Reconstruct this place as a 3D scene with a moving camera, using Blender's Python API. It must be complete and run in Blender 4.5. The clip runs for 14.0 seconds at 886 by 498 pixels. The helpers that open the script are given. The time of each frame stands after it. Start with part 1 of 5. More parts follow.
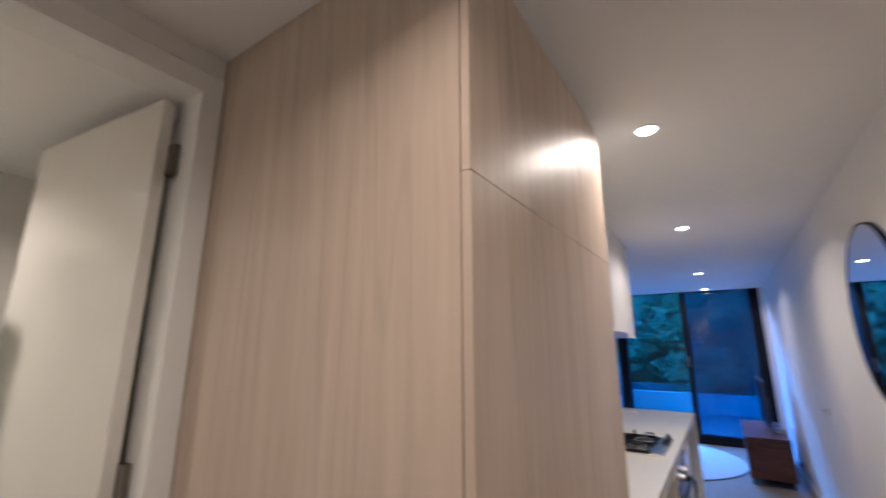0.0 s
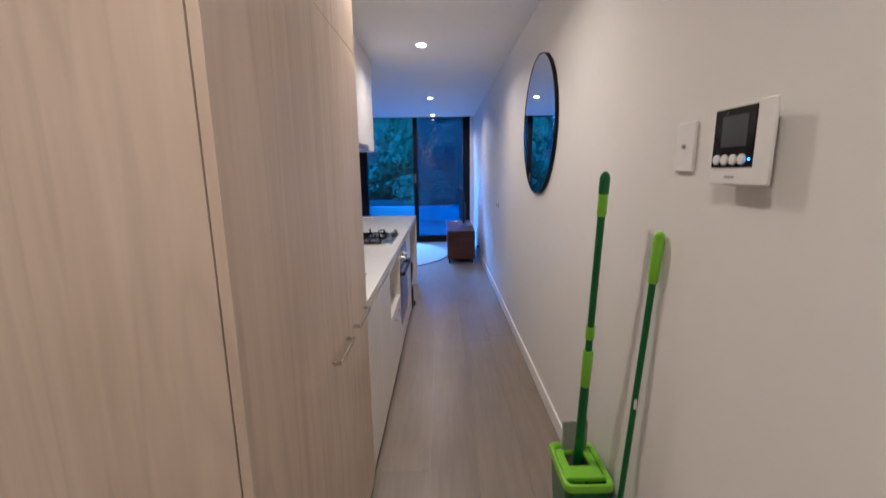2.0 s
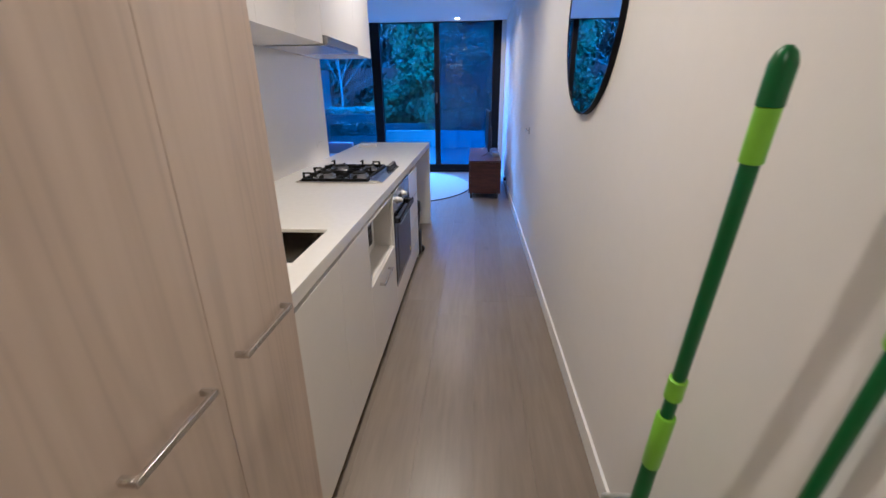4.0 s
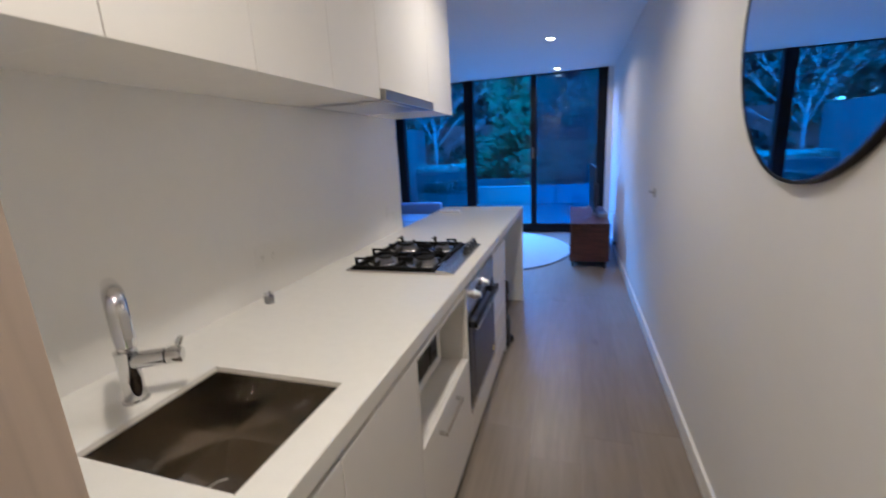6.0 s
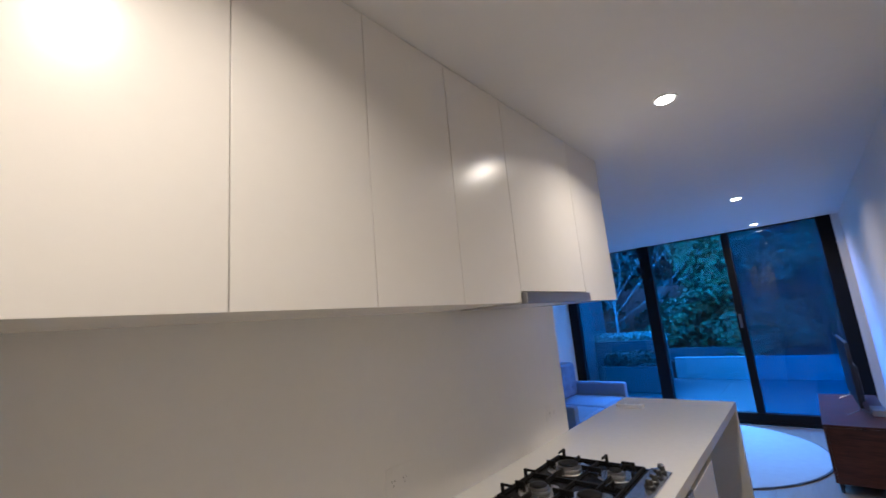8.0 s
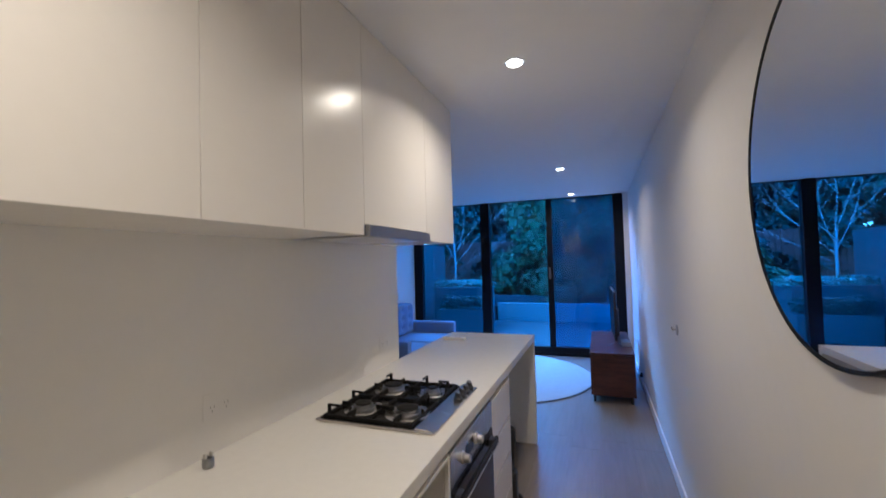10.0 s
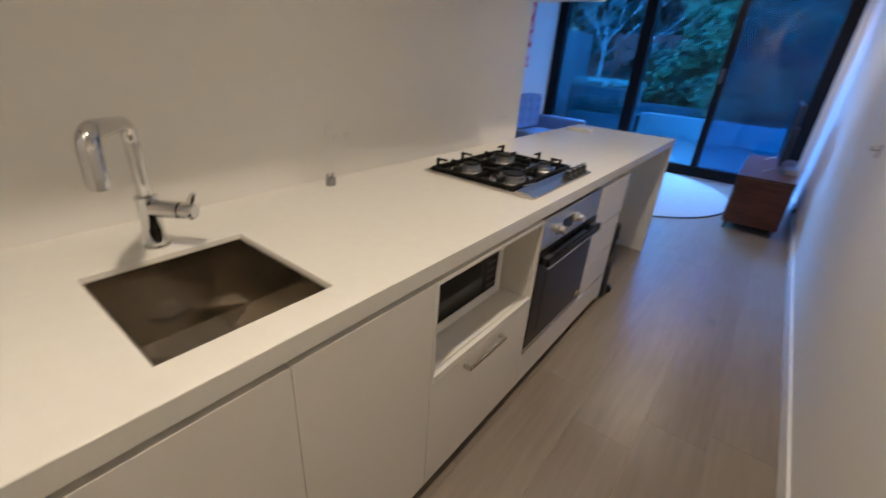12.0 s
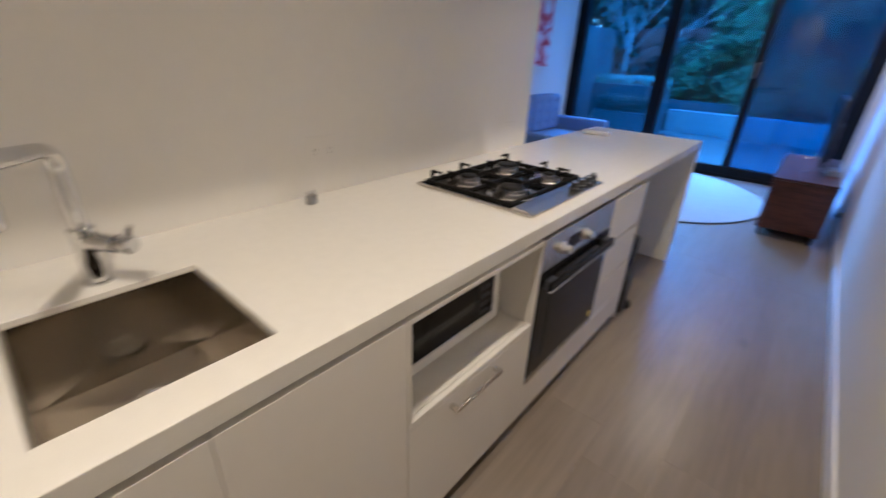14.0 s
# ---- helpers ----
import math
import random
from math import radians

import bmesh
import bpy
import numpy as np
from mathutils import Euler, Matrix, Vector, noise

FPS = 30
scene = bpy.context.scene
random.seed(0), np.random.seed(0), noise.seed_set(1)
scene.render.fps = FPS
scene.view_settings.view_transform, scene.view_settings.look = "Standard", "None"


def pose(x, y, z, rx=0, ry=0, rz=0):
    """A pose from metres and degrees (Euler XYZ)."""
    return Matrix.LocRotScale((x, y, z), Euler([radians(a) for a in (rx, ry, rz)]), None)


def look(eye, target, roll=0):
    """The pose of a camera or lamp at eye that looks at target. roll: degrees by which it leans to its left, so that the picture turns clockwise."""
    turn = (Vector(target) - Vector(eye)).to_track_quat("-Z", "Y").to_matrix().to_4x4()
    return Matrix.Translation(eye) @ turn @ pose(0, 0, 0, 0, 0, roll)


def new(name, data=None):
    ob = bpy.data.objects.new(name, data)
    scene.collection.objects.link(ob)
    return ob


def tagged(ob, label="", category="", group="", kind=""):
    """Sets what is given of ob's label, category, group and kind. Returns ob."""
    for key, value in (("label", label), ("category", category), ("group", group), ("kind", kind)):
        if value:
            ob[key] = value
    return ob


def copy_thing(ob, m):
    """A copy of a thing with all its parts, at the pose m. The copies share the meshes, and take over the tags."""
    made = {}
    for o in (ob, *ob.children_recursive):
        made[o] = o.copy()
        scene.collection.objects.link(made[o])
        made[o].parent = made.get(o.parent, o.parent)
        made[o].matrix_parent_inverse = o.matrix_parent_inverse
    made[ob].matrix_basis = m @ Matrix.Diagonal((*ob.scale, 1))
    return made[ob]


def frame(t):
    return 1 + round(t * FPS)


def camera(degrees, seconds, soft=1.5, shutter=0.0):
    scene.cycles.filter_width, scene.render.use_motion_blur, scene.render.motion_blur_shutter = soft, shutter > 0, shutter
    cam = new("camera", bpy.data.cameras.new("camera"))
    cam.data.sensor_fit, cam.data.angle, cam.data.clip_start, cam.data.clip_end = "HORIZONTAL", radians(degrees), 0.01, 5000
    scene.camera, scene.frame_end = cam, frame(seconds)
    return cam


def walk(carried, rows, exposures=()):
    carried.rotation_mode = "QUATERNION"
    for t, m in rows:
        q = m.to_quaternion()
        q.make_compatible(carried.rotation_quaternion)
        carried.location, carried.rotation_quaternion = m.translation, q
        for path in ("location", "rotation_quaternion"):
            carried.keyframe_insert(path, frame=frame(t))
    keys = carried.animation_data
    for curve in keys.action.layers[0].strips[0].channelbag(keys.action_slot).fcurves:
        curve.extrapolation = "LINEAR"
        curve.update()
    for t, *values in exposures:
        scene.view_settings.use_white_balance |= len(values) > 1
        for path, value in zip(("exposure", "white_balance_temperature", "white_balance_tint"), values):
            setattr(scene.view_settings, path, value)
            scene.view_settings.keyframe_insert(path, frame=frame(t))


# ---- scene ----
cam = camera(93.8, 14.0, shutter=0.4)
PATH = [
    (0, (-0.63, -1.695, 1.597), (-1.706, -0.071, 2.046), -0.0),
    (0.5, (-0.597, -1.717, 1.583), (-1.19, 0.147, 1.998), -0.0),
    (1, (-0.602, -1.7, 1.594), (-0.842, 0.27, 1.84), -0.3),
    (1.5, (-0.622, -1.716, 1.523), (-0.672, 0.282, 1.445), -0.2),
    (2, (-0.64, -1.715, 1.465), (-0.64, 0.25, 1.093), -0.8),
    (2.5, (-0.612, -1.634, 1.428), (-0.627, 0.284, 0.863), -1.5),
    (2.7, (-0.585, -1.56, 1.414), (-0.603, 0.344, 0.804), -0.9),
    (4.8, (-0.489, -0.634, 1.397), (-0.718, 1.221, 0.684), -1.0),
    (5, (-0.495, -0.568, 1.391), (-0.745, 1.292, 0.701), -0.9),
    (5.5, (-0.541, -0.336, 1.403), (-0.871, 1.539, 0.792), -1.3),
    (6, (-0.544, -0.21, 1.435), (-1.138, 1.643, 0.971), -3.1),
    (6.5, (-0.486, -0.076, 1.475), (-1.59, 1.584, 1.316), -5.3),
    (7, (-0.469, -0.023, 1.549), (-1.845, 1.422, 1.681), -5.1),
    (7.2, (-0.489, -0.006, 1.569), (-1.901, 1.388, 1.821), -5.2),
    (9.3, (-0.476, 0.038, 1.6), (-1.328, 1.803, 1.997), -3.9),
    (9.5, (-0.457, 0.023, 1.591), (-1.259, 1.831, 1.887), -3.2),
    (10, (-0.45, 0.024, 1.537), (-1.149, 1.897, 1.6), -1.6),
    (10.5, (-0.448, 0.025, 1.501), (-1.104, 1.906, 1.324), -0.4),
    (11, (-0.455, 0.021, 1.444), (-1.119, 1.86, 1.026), 0.8),
    (11.5, (-0.451, 0.035, 1.395), (-1.242, 1.758, 0.759), 1.9),
    (12, (-0.427, 0.095, 1.369), (-1.504, 1.546, 0.512), 4.0),
    (12.5, (-0.427, 0.129, 1.347), (-1.769, 1.196, 0.318), 5.1),
    (13, (-0.422, 0.141, 1.346), (-1.915, 0.933, 0.278), 3.8),
    (13.5, (-0.405, 0.186, 1.368), (-1.908, 1.086, 0.403), 1.9),
    (14, (-0.433, 0.292, 1.384), (-1.602, 1.669, 0.525), 2.2),
]
EXPOSURES = [(0.0, 4.42, 4840, 15), (0.6, 4.46, 4850, 16), (1.5, 4.44, 4800, 15), (2.5, 4.68, 4790, 14), (5.0, 4.64, 4740, 11), (6.0, 4.46, 4740, 10), (7.0, 4.16, 4880, 12), (9.5, 4.14, 4910, 11), (11.0, 4.38, 5060, 10), (11.5, 4.42, 5250, 10), (12.0, 4.42, 5260, 9), (12.7, 4.63, 5560, 7), (13.4, 4.60, 5400, 8), (14.0, 4.57, 5120, 11)]
walk(cam, [(t, look(eye, target, roll)) for t, eye, target, roll in PATH], EXPOSURES)

# ---------------------------------------------------------------- plan (metres)
CEIL = 2.51
WALL_L = -1.72      # splashback wall
LIV_L = -3.55       # living room side wall
WIN_Y = 6.88
BENCH_F = -0.98
BENCH_Z = 0.90
BENCH_END = 3.6
WALL_END = 2.53     # where the kitchen wall stops
TALL_F = -0.972
TALL_N = -1.09     # its end towards the entry
NOOK_X = -1.89
TERR = -0.05

# ---------------------------------------------------------------- world, sun, lamps
world = bpy.data.worlds.new("dusk")
scene.world = world
world.use_nodes = True
wn = world.node_tree
for n in list(wn.nodes):
    wn.nodes.remove(n)
w_out = wn.nodes.new("ShaderNodeOutputWorld")
w_bg = wn.nodes.new("ShaderNodeBackground")
w_sky = wn.nodes.new("ShaderNodeTexSky")
w_sky.sky_type = 'NISHITA'
w_sky.sun_disc = False
w_sky.sun_elevation = radians(40)
w_sky.sun_rotation = radians(-42)
w_sky.ozone_density = 6.0
w_bg.inputs["Strength"].default_value = 0.15
w_dusk = wn.nodes.new("ShaderNodeMix")      # the deep blue of the hour after sunset
w_dusk.data_type, w_dusk.blend_type = 'RGBA', 'MULTIPLY'
w_dusk.inputs["Factor"].default_value = 1.0
w_dusk.inputs["B"].default_value = (0.40, 0.90, 1.48, 1)
wn.links.new(w_sky.outputs[0], w_dusk.inputs["A"])
wn.links.new(w_dusk.outputs["Result"], w_bg.inputs["Color"])
wn.links.new(w_bg.outputs[0], w_out.inputs["Surface"])

sun_data = bpy.data.lights.new("sun", 'SUN')
sun_data.energy = 1.55
sun_data.angle = radians(60)
sun_data.color = (0.16, 0.46, 1.0)
sun = new("sun", sun_data)
sun.matrix_world = look((-9.0, 15.5, 10.5), (0.0, 5.5, 0.5))

LAMP_W = 0.53
LAMP_COL = (1.0, 0.74, 0.455)
DOWNLIGHTS = [(-0.8, -1.72), (-0.8, 0.17), (-0.8, 2.04), (-0.8, 4.66), (-0.8, 6.54)]


def down_lamp(x, y, z, power):
    data = bpy.data.lights.new("downlight_lamp", 'AREA')
    data.shape, data.size, data.energy, data.color = 'DISK', 0.075, power, LAMP_COL
    data.spread = radians(147)
    ob = new("downlight_lamp", data)
    ob.matrix_world = look((x, y, z), (x, y, z - 1))
    return ob


for lx, ly in DOWNLIGHTS:
    down_lamp(lx, ly, CEIL - 0.014, LAMP_W)
down_lamp(-2.9, -1.95, 2.386, 0.66)


# ---------------------------------------------------------------- materials
def mat(name, col, rough=0.5, metal=0.0, var=0.06, scale=6.0, bump=0.0, bscale=120.0, stretch=(1, 1, 1),
        spec=0.5, coat=0.0, rand=0.0, island=0.0, rvar=0.08):
    """A surface with variation at two scales, uneven gloss and fine relief."""
    m = bpy.data.materials.new(name)
    m.use_nodes = True
    nt = m.node_tree
    b = nt.nodes["Principled BSDF"]
    b.inputs["Roughness"].default_value = rough
    b.inputs["Metallic"].default_value = metal
    b.inputs["Specular IOR Level"].default_value = spec
    b.inputs["Coat Weight"].default_value = coat
    tc = nt.nodes.new("ShaderNodeTexCoord")
    mp = nt.nodes.new("ShaderNodeMapping")
    mp.inputs["Scale"].default_value = stretch
    nt.links.new(tc.outputs["Object"], mp.inputs["Vector"])
    n1 = nt.nodes.new("ShaderNodeTexNoise")
    n1.inputs["Scale"].default_value = scale
    n1.inputs["Detail"].default_value = 5
    n2 = nt.nodes.new("ShaderNodeTexNoise")
    n2.inputs["Scale"].default_value = scale * 9
    n2.inputs["Detail"].default_value = 3
    nt.links.new(mp.outputs[0], n1.inputs["Vector"])
    nt.links.new(mp.outputs[0], n2.inputs["Vector"])
    add = nt.nodes.new("ShaderNodeMath")
    add.operation = 'ADD'
    nt.links.new(n1.outputs["Fac"], add.inputs[0])
    nt.links.new(n2.outputs["Fac"], add.inputs[1])
    mr = nt.nodes.new("ShaderNodeMapRange")
    mr.inputs["From Min"].default_value = 0.6
    mr.inputs["From Max"].default_value = 1.4
    mr.inputs["To Min"].default_value = 1 - var
    mr.inputs["To Max"].default_value = 1 + var
    nt.links.new(add.outputs[0], mr.inputs["Value"])
    val = mr.outputs["Result"]
    if rand or island:
        if rand:
            oi = nt.nodes.new("ShaderNodeObjectInfo").outputs["Random"]
        else:
            oi = nt.nodes.new("ShaderNodeNewGeometry").outputs["Random Per Island"]
        r2 = nt.nodes.new("ShaderNodeMapRange")
        r2.inputs["To Min"].default_value = 1 - (rand or island)
        r2.inputs["To Max"].default_value = 1 + (rand or island)
        nt.links.new(oi, r2.inputs["Value"])
        mul = nt.nodes.new("ShaderNodeMath")
        mul.operation = 'MULTIPLY'
        nt.links.new(val, mul.inputs[0])
        nt.links.new(r2.outputs["Result"], mul.inputs[1])
        val = mul.outputs[0]
    hsv = nt.nodes.new("ShaderNodeHueSaturation")
    hsv.inputs["Color"].default_value = (*col, 1)
    nt.links.new(val, hsv.inputs["Value"])
    nt.links.new(hsv.outputs[0], b.inputs["Base Color"])
    rr = nt.nodes.new("ShaderNodeMapRange")
    rr.inputs["To Min"].default_value = max(0.0, rough * (1 - rvar * 2))
    rr.inputs["To Max"].default_value = min(1.0, rough * (1 + rvar * 2))
    nt.links.new(n1.outputs["Fac"], rr.inputs["Value"])
    nt.links.new(rr.outputs["Result"], b.inputs["Roughness"])
    if bump:
        n3 = nt.nodes.new("ShaderNodeTexNoise")
        n3.inputs["Scale"].default_value = bscale
        n3.inputs["Detail"].default_value = 2
        nt.links.new(mp.outputs[0], n3.inputs["Vector"])
        bp = nt.nodes.new("ShaderNodeBump")
        bp.inputs["Strength"].default_value = bump
        bp.inputs["Distance"].default_value = 0.002
        nt.links.new(n3.outputs["Fac"], bp.inputs["Height"])
        nt.links.new(bp.outputs[0], b.inputs["Normal"])
    return m


def wood(name, dark, light, rough, stretch, offset_random=False, tone=0.0, knots=0.0, bump=0.05, fine=6.0, rvar=0.2, veins=0.0):
    """Timber: long wavy grain, fine streaks and slow tone drift."""
    m = bpy.data.materials.new(name)
    m.use_nodes = True
    nt = m.node_tree
    b = nt.nodes["Principled BSDF"]
    b.inputs["Roughness"].default_value = rough
    tc = nt.nodes.new("ShaderNodeTexCoord")
    vec = tc.outputs["Object"]
    oi = nt.nodes.new("ShaderNodeObjectInfo")
    if offset_random:
        off = nt.nodes.new("ShaderNodeVectorMath")
        off.operation = 'MULTIPLY_ADD'
        nt.links.new(oi.outputs["Random"], off.inputs[0])
        off.inputs[1].default_value = (37.0, 53.0, 19.0)
        nt.links.new(vec, off.inputs[2])
        vec = off.outputs[0]
    mp = nt.nodes.new("ShaderNodeMapping")
    mp.inputs["Scale"].default_value = stretch
    nt.links.new(vec, mp.inputs["Vector"])
    n1 = nt.nodes.new("ShaderNodeTexNoise")
    n1.inputs["Scale"].default_value = 1.0
    n1.inputs["Detail"].default_value = 6
    n1.inputs["Roughness"].default_value = 0.62
    n1.inputs["Distortion"].default_value = 0.6
    nt.links.new(mp.outputs[0], n1.inputs["Vector"])
    n2 = nt.nodes.new("ShaderNodeTexNoise")
    n2.inputs["Scale"].default_value = fine
    n2.inputs["Detail"].default_value = 3
    nt.links.new(mp.outputs[0], n2.inputs["Vector"])
    n3 = nt.nodes.new("ShaderNodeTexNoise")
    n3.inputs["Scale"].default_value = 2.2
    nt.links.new(vec, n3.inputs["Vector"])
    soft = nt.nodes.new("ShaderNodeMath")
    soft.operation = 'MULTIPLY'
    soft.inputs[1].default_value = 0.65
    nt.links.new(n1.outputs["Fac"], soft.inputs[0])
    mixf = nt.nodes.new("ShaderNodeMath")
    mixf.operation = 'MULTIPLY_ADD'
    mixf.inputs[1].default_value = 0.55
    nt.links.new(n2.outputs["Fac"], mixf.inputs[0])
    nt.links.new(soft.outputs[0], mixf.inputs[2])
    mix2 = nt.nodes.new("ShaderNodeMath")
    mix2.operation = 'MULTIPLY_ADD'
    mix2.inputs[1].default_value = 0.35
    nt.links.new(n3.outputs["Fac"], mix2.inputs[0])
    nt.links.new(mixf.outputs[0], mix2.inputs[2])
    ramp = nt.nodes.new("ShaderNodeValToRGB")
    ramp.color_ramp.elements[0].position = 0.56
    ramp.color_ramp.elements[0].color = (*dark, 1)
    ramp.color_ramp.elements[1].position = 0.94
    ramp.color_ramp.elements[1].color = (*light, 1)
    nt.links.new(mix2.outputs[0], ramp.inputs["Fac"])
    col = ramp.outputs["Color"]
    if knots:
        vo = nt.nodes.new("ShaderNodeTexVoronoi")
        vo.inputs["Scale"].default_value = 1.0
        kmp = nt.nodes.new("ShaderNodeMapping")
        kmp.inputs["Scale"].default_value = (3.1, 1.3, 3.1)
        nt.links.new(vec, kmp.inputs["Vector"])
        nt.links.new(kmp.outputs[0], vo.inputs["Vector"])
        kr = nt.nodes.new("ShaderNodeMapRange")
        kr.inputs["From Min"].default_value = 0.03
        kr.inputs["From Max"].default_value = 0.10
        kr.inputs["To Min"].default_value = 1 - knots
        kr.inputs["To Max"].default_value = 1.0
        nt.links.new(vo.outputs["Distance"], kr.inputs["Value"])
        km = nt.nodes.new("ShaderNodeMix")
        km.data_type, km.blend_type = 'RGBA', 'MULTIPLY'
        km.inputs["Factor"].default_value = 1.0
        nt.links.new(col, km.inputs["A"])
        nt.links.new(kr.outputs["Result"], km.inputs["B"])
        col = km.outputs["Result"]
    if veins:
        n4 = nt.nodes.new("ShaderNodeTexNoise")
        n4.inputs["Scale"].default_value = 1.1
        n4.inputs["Detail"].default_value = 2
        n4.inputs["Distortion"].default_value = 0.9
        nt.links.new(mp.outputs[0], n4.inputs["Vector"])
        near = nt.nodes.new("ShaderNodeMath")
        near.operation = 'PINGPONG'
        near.inputs[1].default_value = 0.055
        nt.links.new(n4.outputs["Fac"], near.inputs[0])
        vr = nt.nodes.new("ShaderNodeMapRange")
        vr.inputs["From Min"].default_value = 0.0
        vr.inputs["From Max"].default_value = 0.022
        vr.inputs["To Min"].default_value = 1 - veins
        vr.inputs["To Max"].default_value = 1.0
        nt.links.new(near.outputs[0], vr.inputs["Value"])
        vm = nt.nodes.new("ShaderNodeMix")
        vm.data_type, vm.blend_type = 'RGBA', 'MULTIPLY'
        vm.inputs["Factor"].default_value = 1.0
        nt.links.new(col, vm.inputs["A"])
        nt.links.new(vr.outputs["Result"], vm.inputs["B"])
        col = vm.outputs["Result"]
    if tone:
        hs = nt.nodes.new("ShaderNodeHueSaturation")
        tr = nt.nodes.new("ShaderNodeMapRange")
        tr.inputs["To Min"].default_value = 1 - tone
        tr.inputs["To Max"].default_value = 1 + tone
        nt.links.new(oi.outputs["Random"], tr.inputs["Value"])
        nt.links.new(tr.outputs["Result"], hs.inputs["Value"])
        nt.links.new(col, hs.inputs["Color"])
        col = hs.outputs[0]
    nt.links.new(col, b.inputs["Base Color"])
    rr = nt.nodes.new("ShaderNodeMapRange")
    rr.inputs["To Min"].default_value = rough * (1 - rvar)
    rr.inputs["To Max"].default_value = rough * (1 + rvar)
    nt.links.new(n1.outputs["Fac"], rr.inputs["Value"])
    nt.links.new(rr.outputs["Result"], b.inputs["Roughness"])
    bp = nt.nodes.new("ShaderNodeBump")
    bp.inputs["Strength"].default_value = bump
    bp.inputs["Distance"].default_value = 0.002
    nt.links.new(mixf.outputs[0], bp.inputs["Height"])
    nt.links.new(bp.outputs[0], b.inputs["Normal"])
    return m


def emitter(name, col, strength):
    m = bpy.data.materials.new(name)
    m.use_nodes = True
    b = m.node_tree.nodes["Principled BSDF"]
    b.inputs["Base Color"].default_value = (0.8, 0.8, 0.8, 1)
    b.inputs["Emission Color"].default_value = (*col, 1)
    b.inputs["Emission Strength"].default_value = strength
    return m


def pane_glass(name, tint):
    """A clear sheet: it lets light straight through and mirrors by Fresnel."""
    m = bpy.data.materials.new(name)
    m.use_nodes = True
    nt = m.node_tree
    nt.nodes.remove(nt.nodes["Principled BSDF"])
    out = nt.nodes["Material Output"]
    tr = nt.nodes.new("ShaderNodeBsdfTransparent")
    tr.inputs["Color"].default_value = (*tint, 1)
    gl = nt.nodes.new("ShaderNodeBsdfGlossy")
    gl.inputs["Roughness"].default_value = 0.01
    fr = nt.nodes.new("ShaderNodeFresnel")
    fr.inputs["IOR"].default_value = 1.5
    mx = nt.nodes.new("ShaderNodeMixShader")
    nt.links.new(fr.outputs[0], mx.inputs["Fac"])
    nt.links.new(tr.outputs[0], mx.inputs[1])
    nt.links.new(gl.outputs[0], mx.inputs[2])
    nt.links.new(mx.outputs[0], out.inputs["Surface"])
    return m


def sheer(name, share):
    """A fine dark woven mesh that lets a share of the light through."""
    m = bpy.data.materials.new(name)
    m.use_nodes = True
    nt = m.node_tree
    nt.nodes.remove(nt.nodes["Principled BSDF"])
    tr = nt.nodes.new("ShaderNodeBsdfTransparent")
    tr.inputs["Color"].default_value = (*share, 1)
    thread = nt.nodes.new("ShaderNodeBsdfTranslucent")
    thread.inputs["Color"].default_value = (0.20, 0.21, 0.23, 1)
    mx = nt.nodes.new("ShaderNodeMixShader")
    mx.inputs["Fac"].default_value = 0.05
    nt.links.new(tr.outputs[0], mx.inputs[1])
    nt.links.new(thread.outputs[0], mx.inputs[2])
    nt.links.new(mx.outputs[0], nt.nodes["Material Output"].inputs["Surface"])
    return m


def abstract_art(name):
    """Loose petals of red and pink on white."""
    m = mat(name, (0.8, 0.74, 0.74), 0.6, var=0.03)
    nt = m.node_tree
    b = nt.nodes["Principled BSDF"]
    tc = nt.nodes.new("ShaderNodeTexCoord")
    n = nt.nodes.new("ShaderNodeTexNoise")
    n.inputs["Scale"].default_value = 4.2
    n.inputs["Detail"].default_value = 2.0
    n.inputs["Distortion"].default_value = 1.4
    nt.links.new(tc.outputs["Object"], n.inputs["Vector"])
    ramp = nt.nodes.new("ShaderNodeValToRGB")
    e = ramp.color_ramp.elements
    e[0].position, e[0].color = 0.36, (0.80, 0.72, 0.74, 1)
    e[1].position, e[1].color = 0.66, (0.55, 0.05, 0.06, 1)
    k = e.new(0.5)
    k.color = (0.78, 0.34, 0.36, 1)
    k = e.new(0.58)
    k.color = (0.62, 0.03, 0.05, 1)
    nt.links.new(n.outputs["Fac"], ramp.inputs["Fac"])
    nt.links.new(ramp.outputs[0], b.inputs["Base Color"])
    return m


M_WALL = mat("wall_paint", (0.76, 0.74, 0.71), 0.62, var=0.015, scale=2.0, bump=0.12, bscale=160)
M_CEIL = mat("ceiling_paint", (0.85, 0.84, 0.82), 0.8, var=0.012, scale=1.5, bump=0.06, bscale=140)
M_TRIM = mat("trim_paint", (0.80, 0.79, 0.77), 0.35, var=0.02, scale=4)
M_DOORP = mat("door_paint", (0.79, 0.76, 0.70), 0.24, var=0.015, scale=3)
M_CAB = mat("satin_cabinet", (0.80, 0.77, 0.72), 0.25, var=0.012, scale=3)
M_CABIN = mat("cabinet_carcass", (0.80, 0.77, 0.72), 0.4, var=0.02, scale=4)
M_STONE = mat("bench_stone", (0.79, 0.77, 0.72), 0.22, var=0.03, scale=30, bump=0.01, bscale=200)
M_SPLASH = mat("splashback", (0.79, 0.77, 0.73), 0.30, var=0.015, scale=3)
M_TIMBER = wood("oak_laminate", (0.512, 0.408, 0.320), (0.648, 0.536, 0.438), 0.45, (4.2, 4.2, 0.24), bump=0.02, fine=7.0, veins=0.10)
M_FLOOR = wood("oak_floor", (0.180, 0.145, 0.111), (0.231, 0.190, 0.150), 0.32, (7, 0.6, 7), offset_random=True, tone=0.06, knots=0.22, bump=0.006, rvar=0.05)
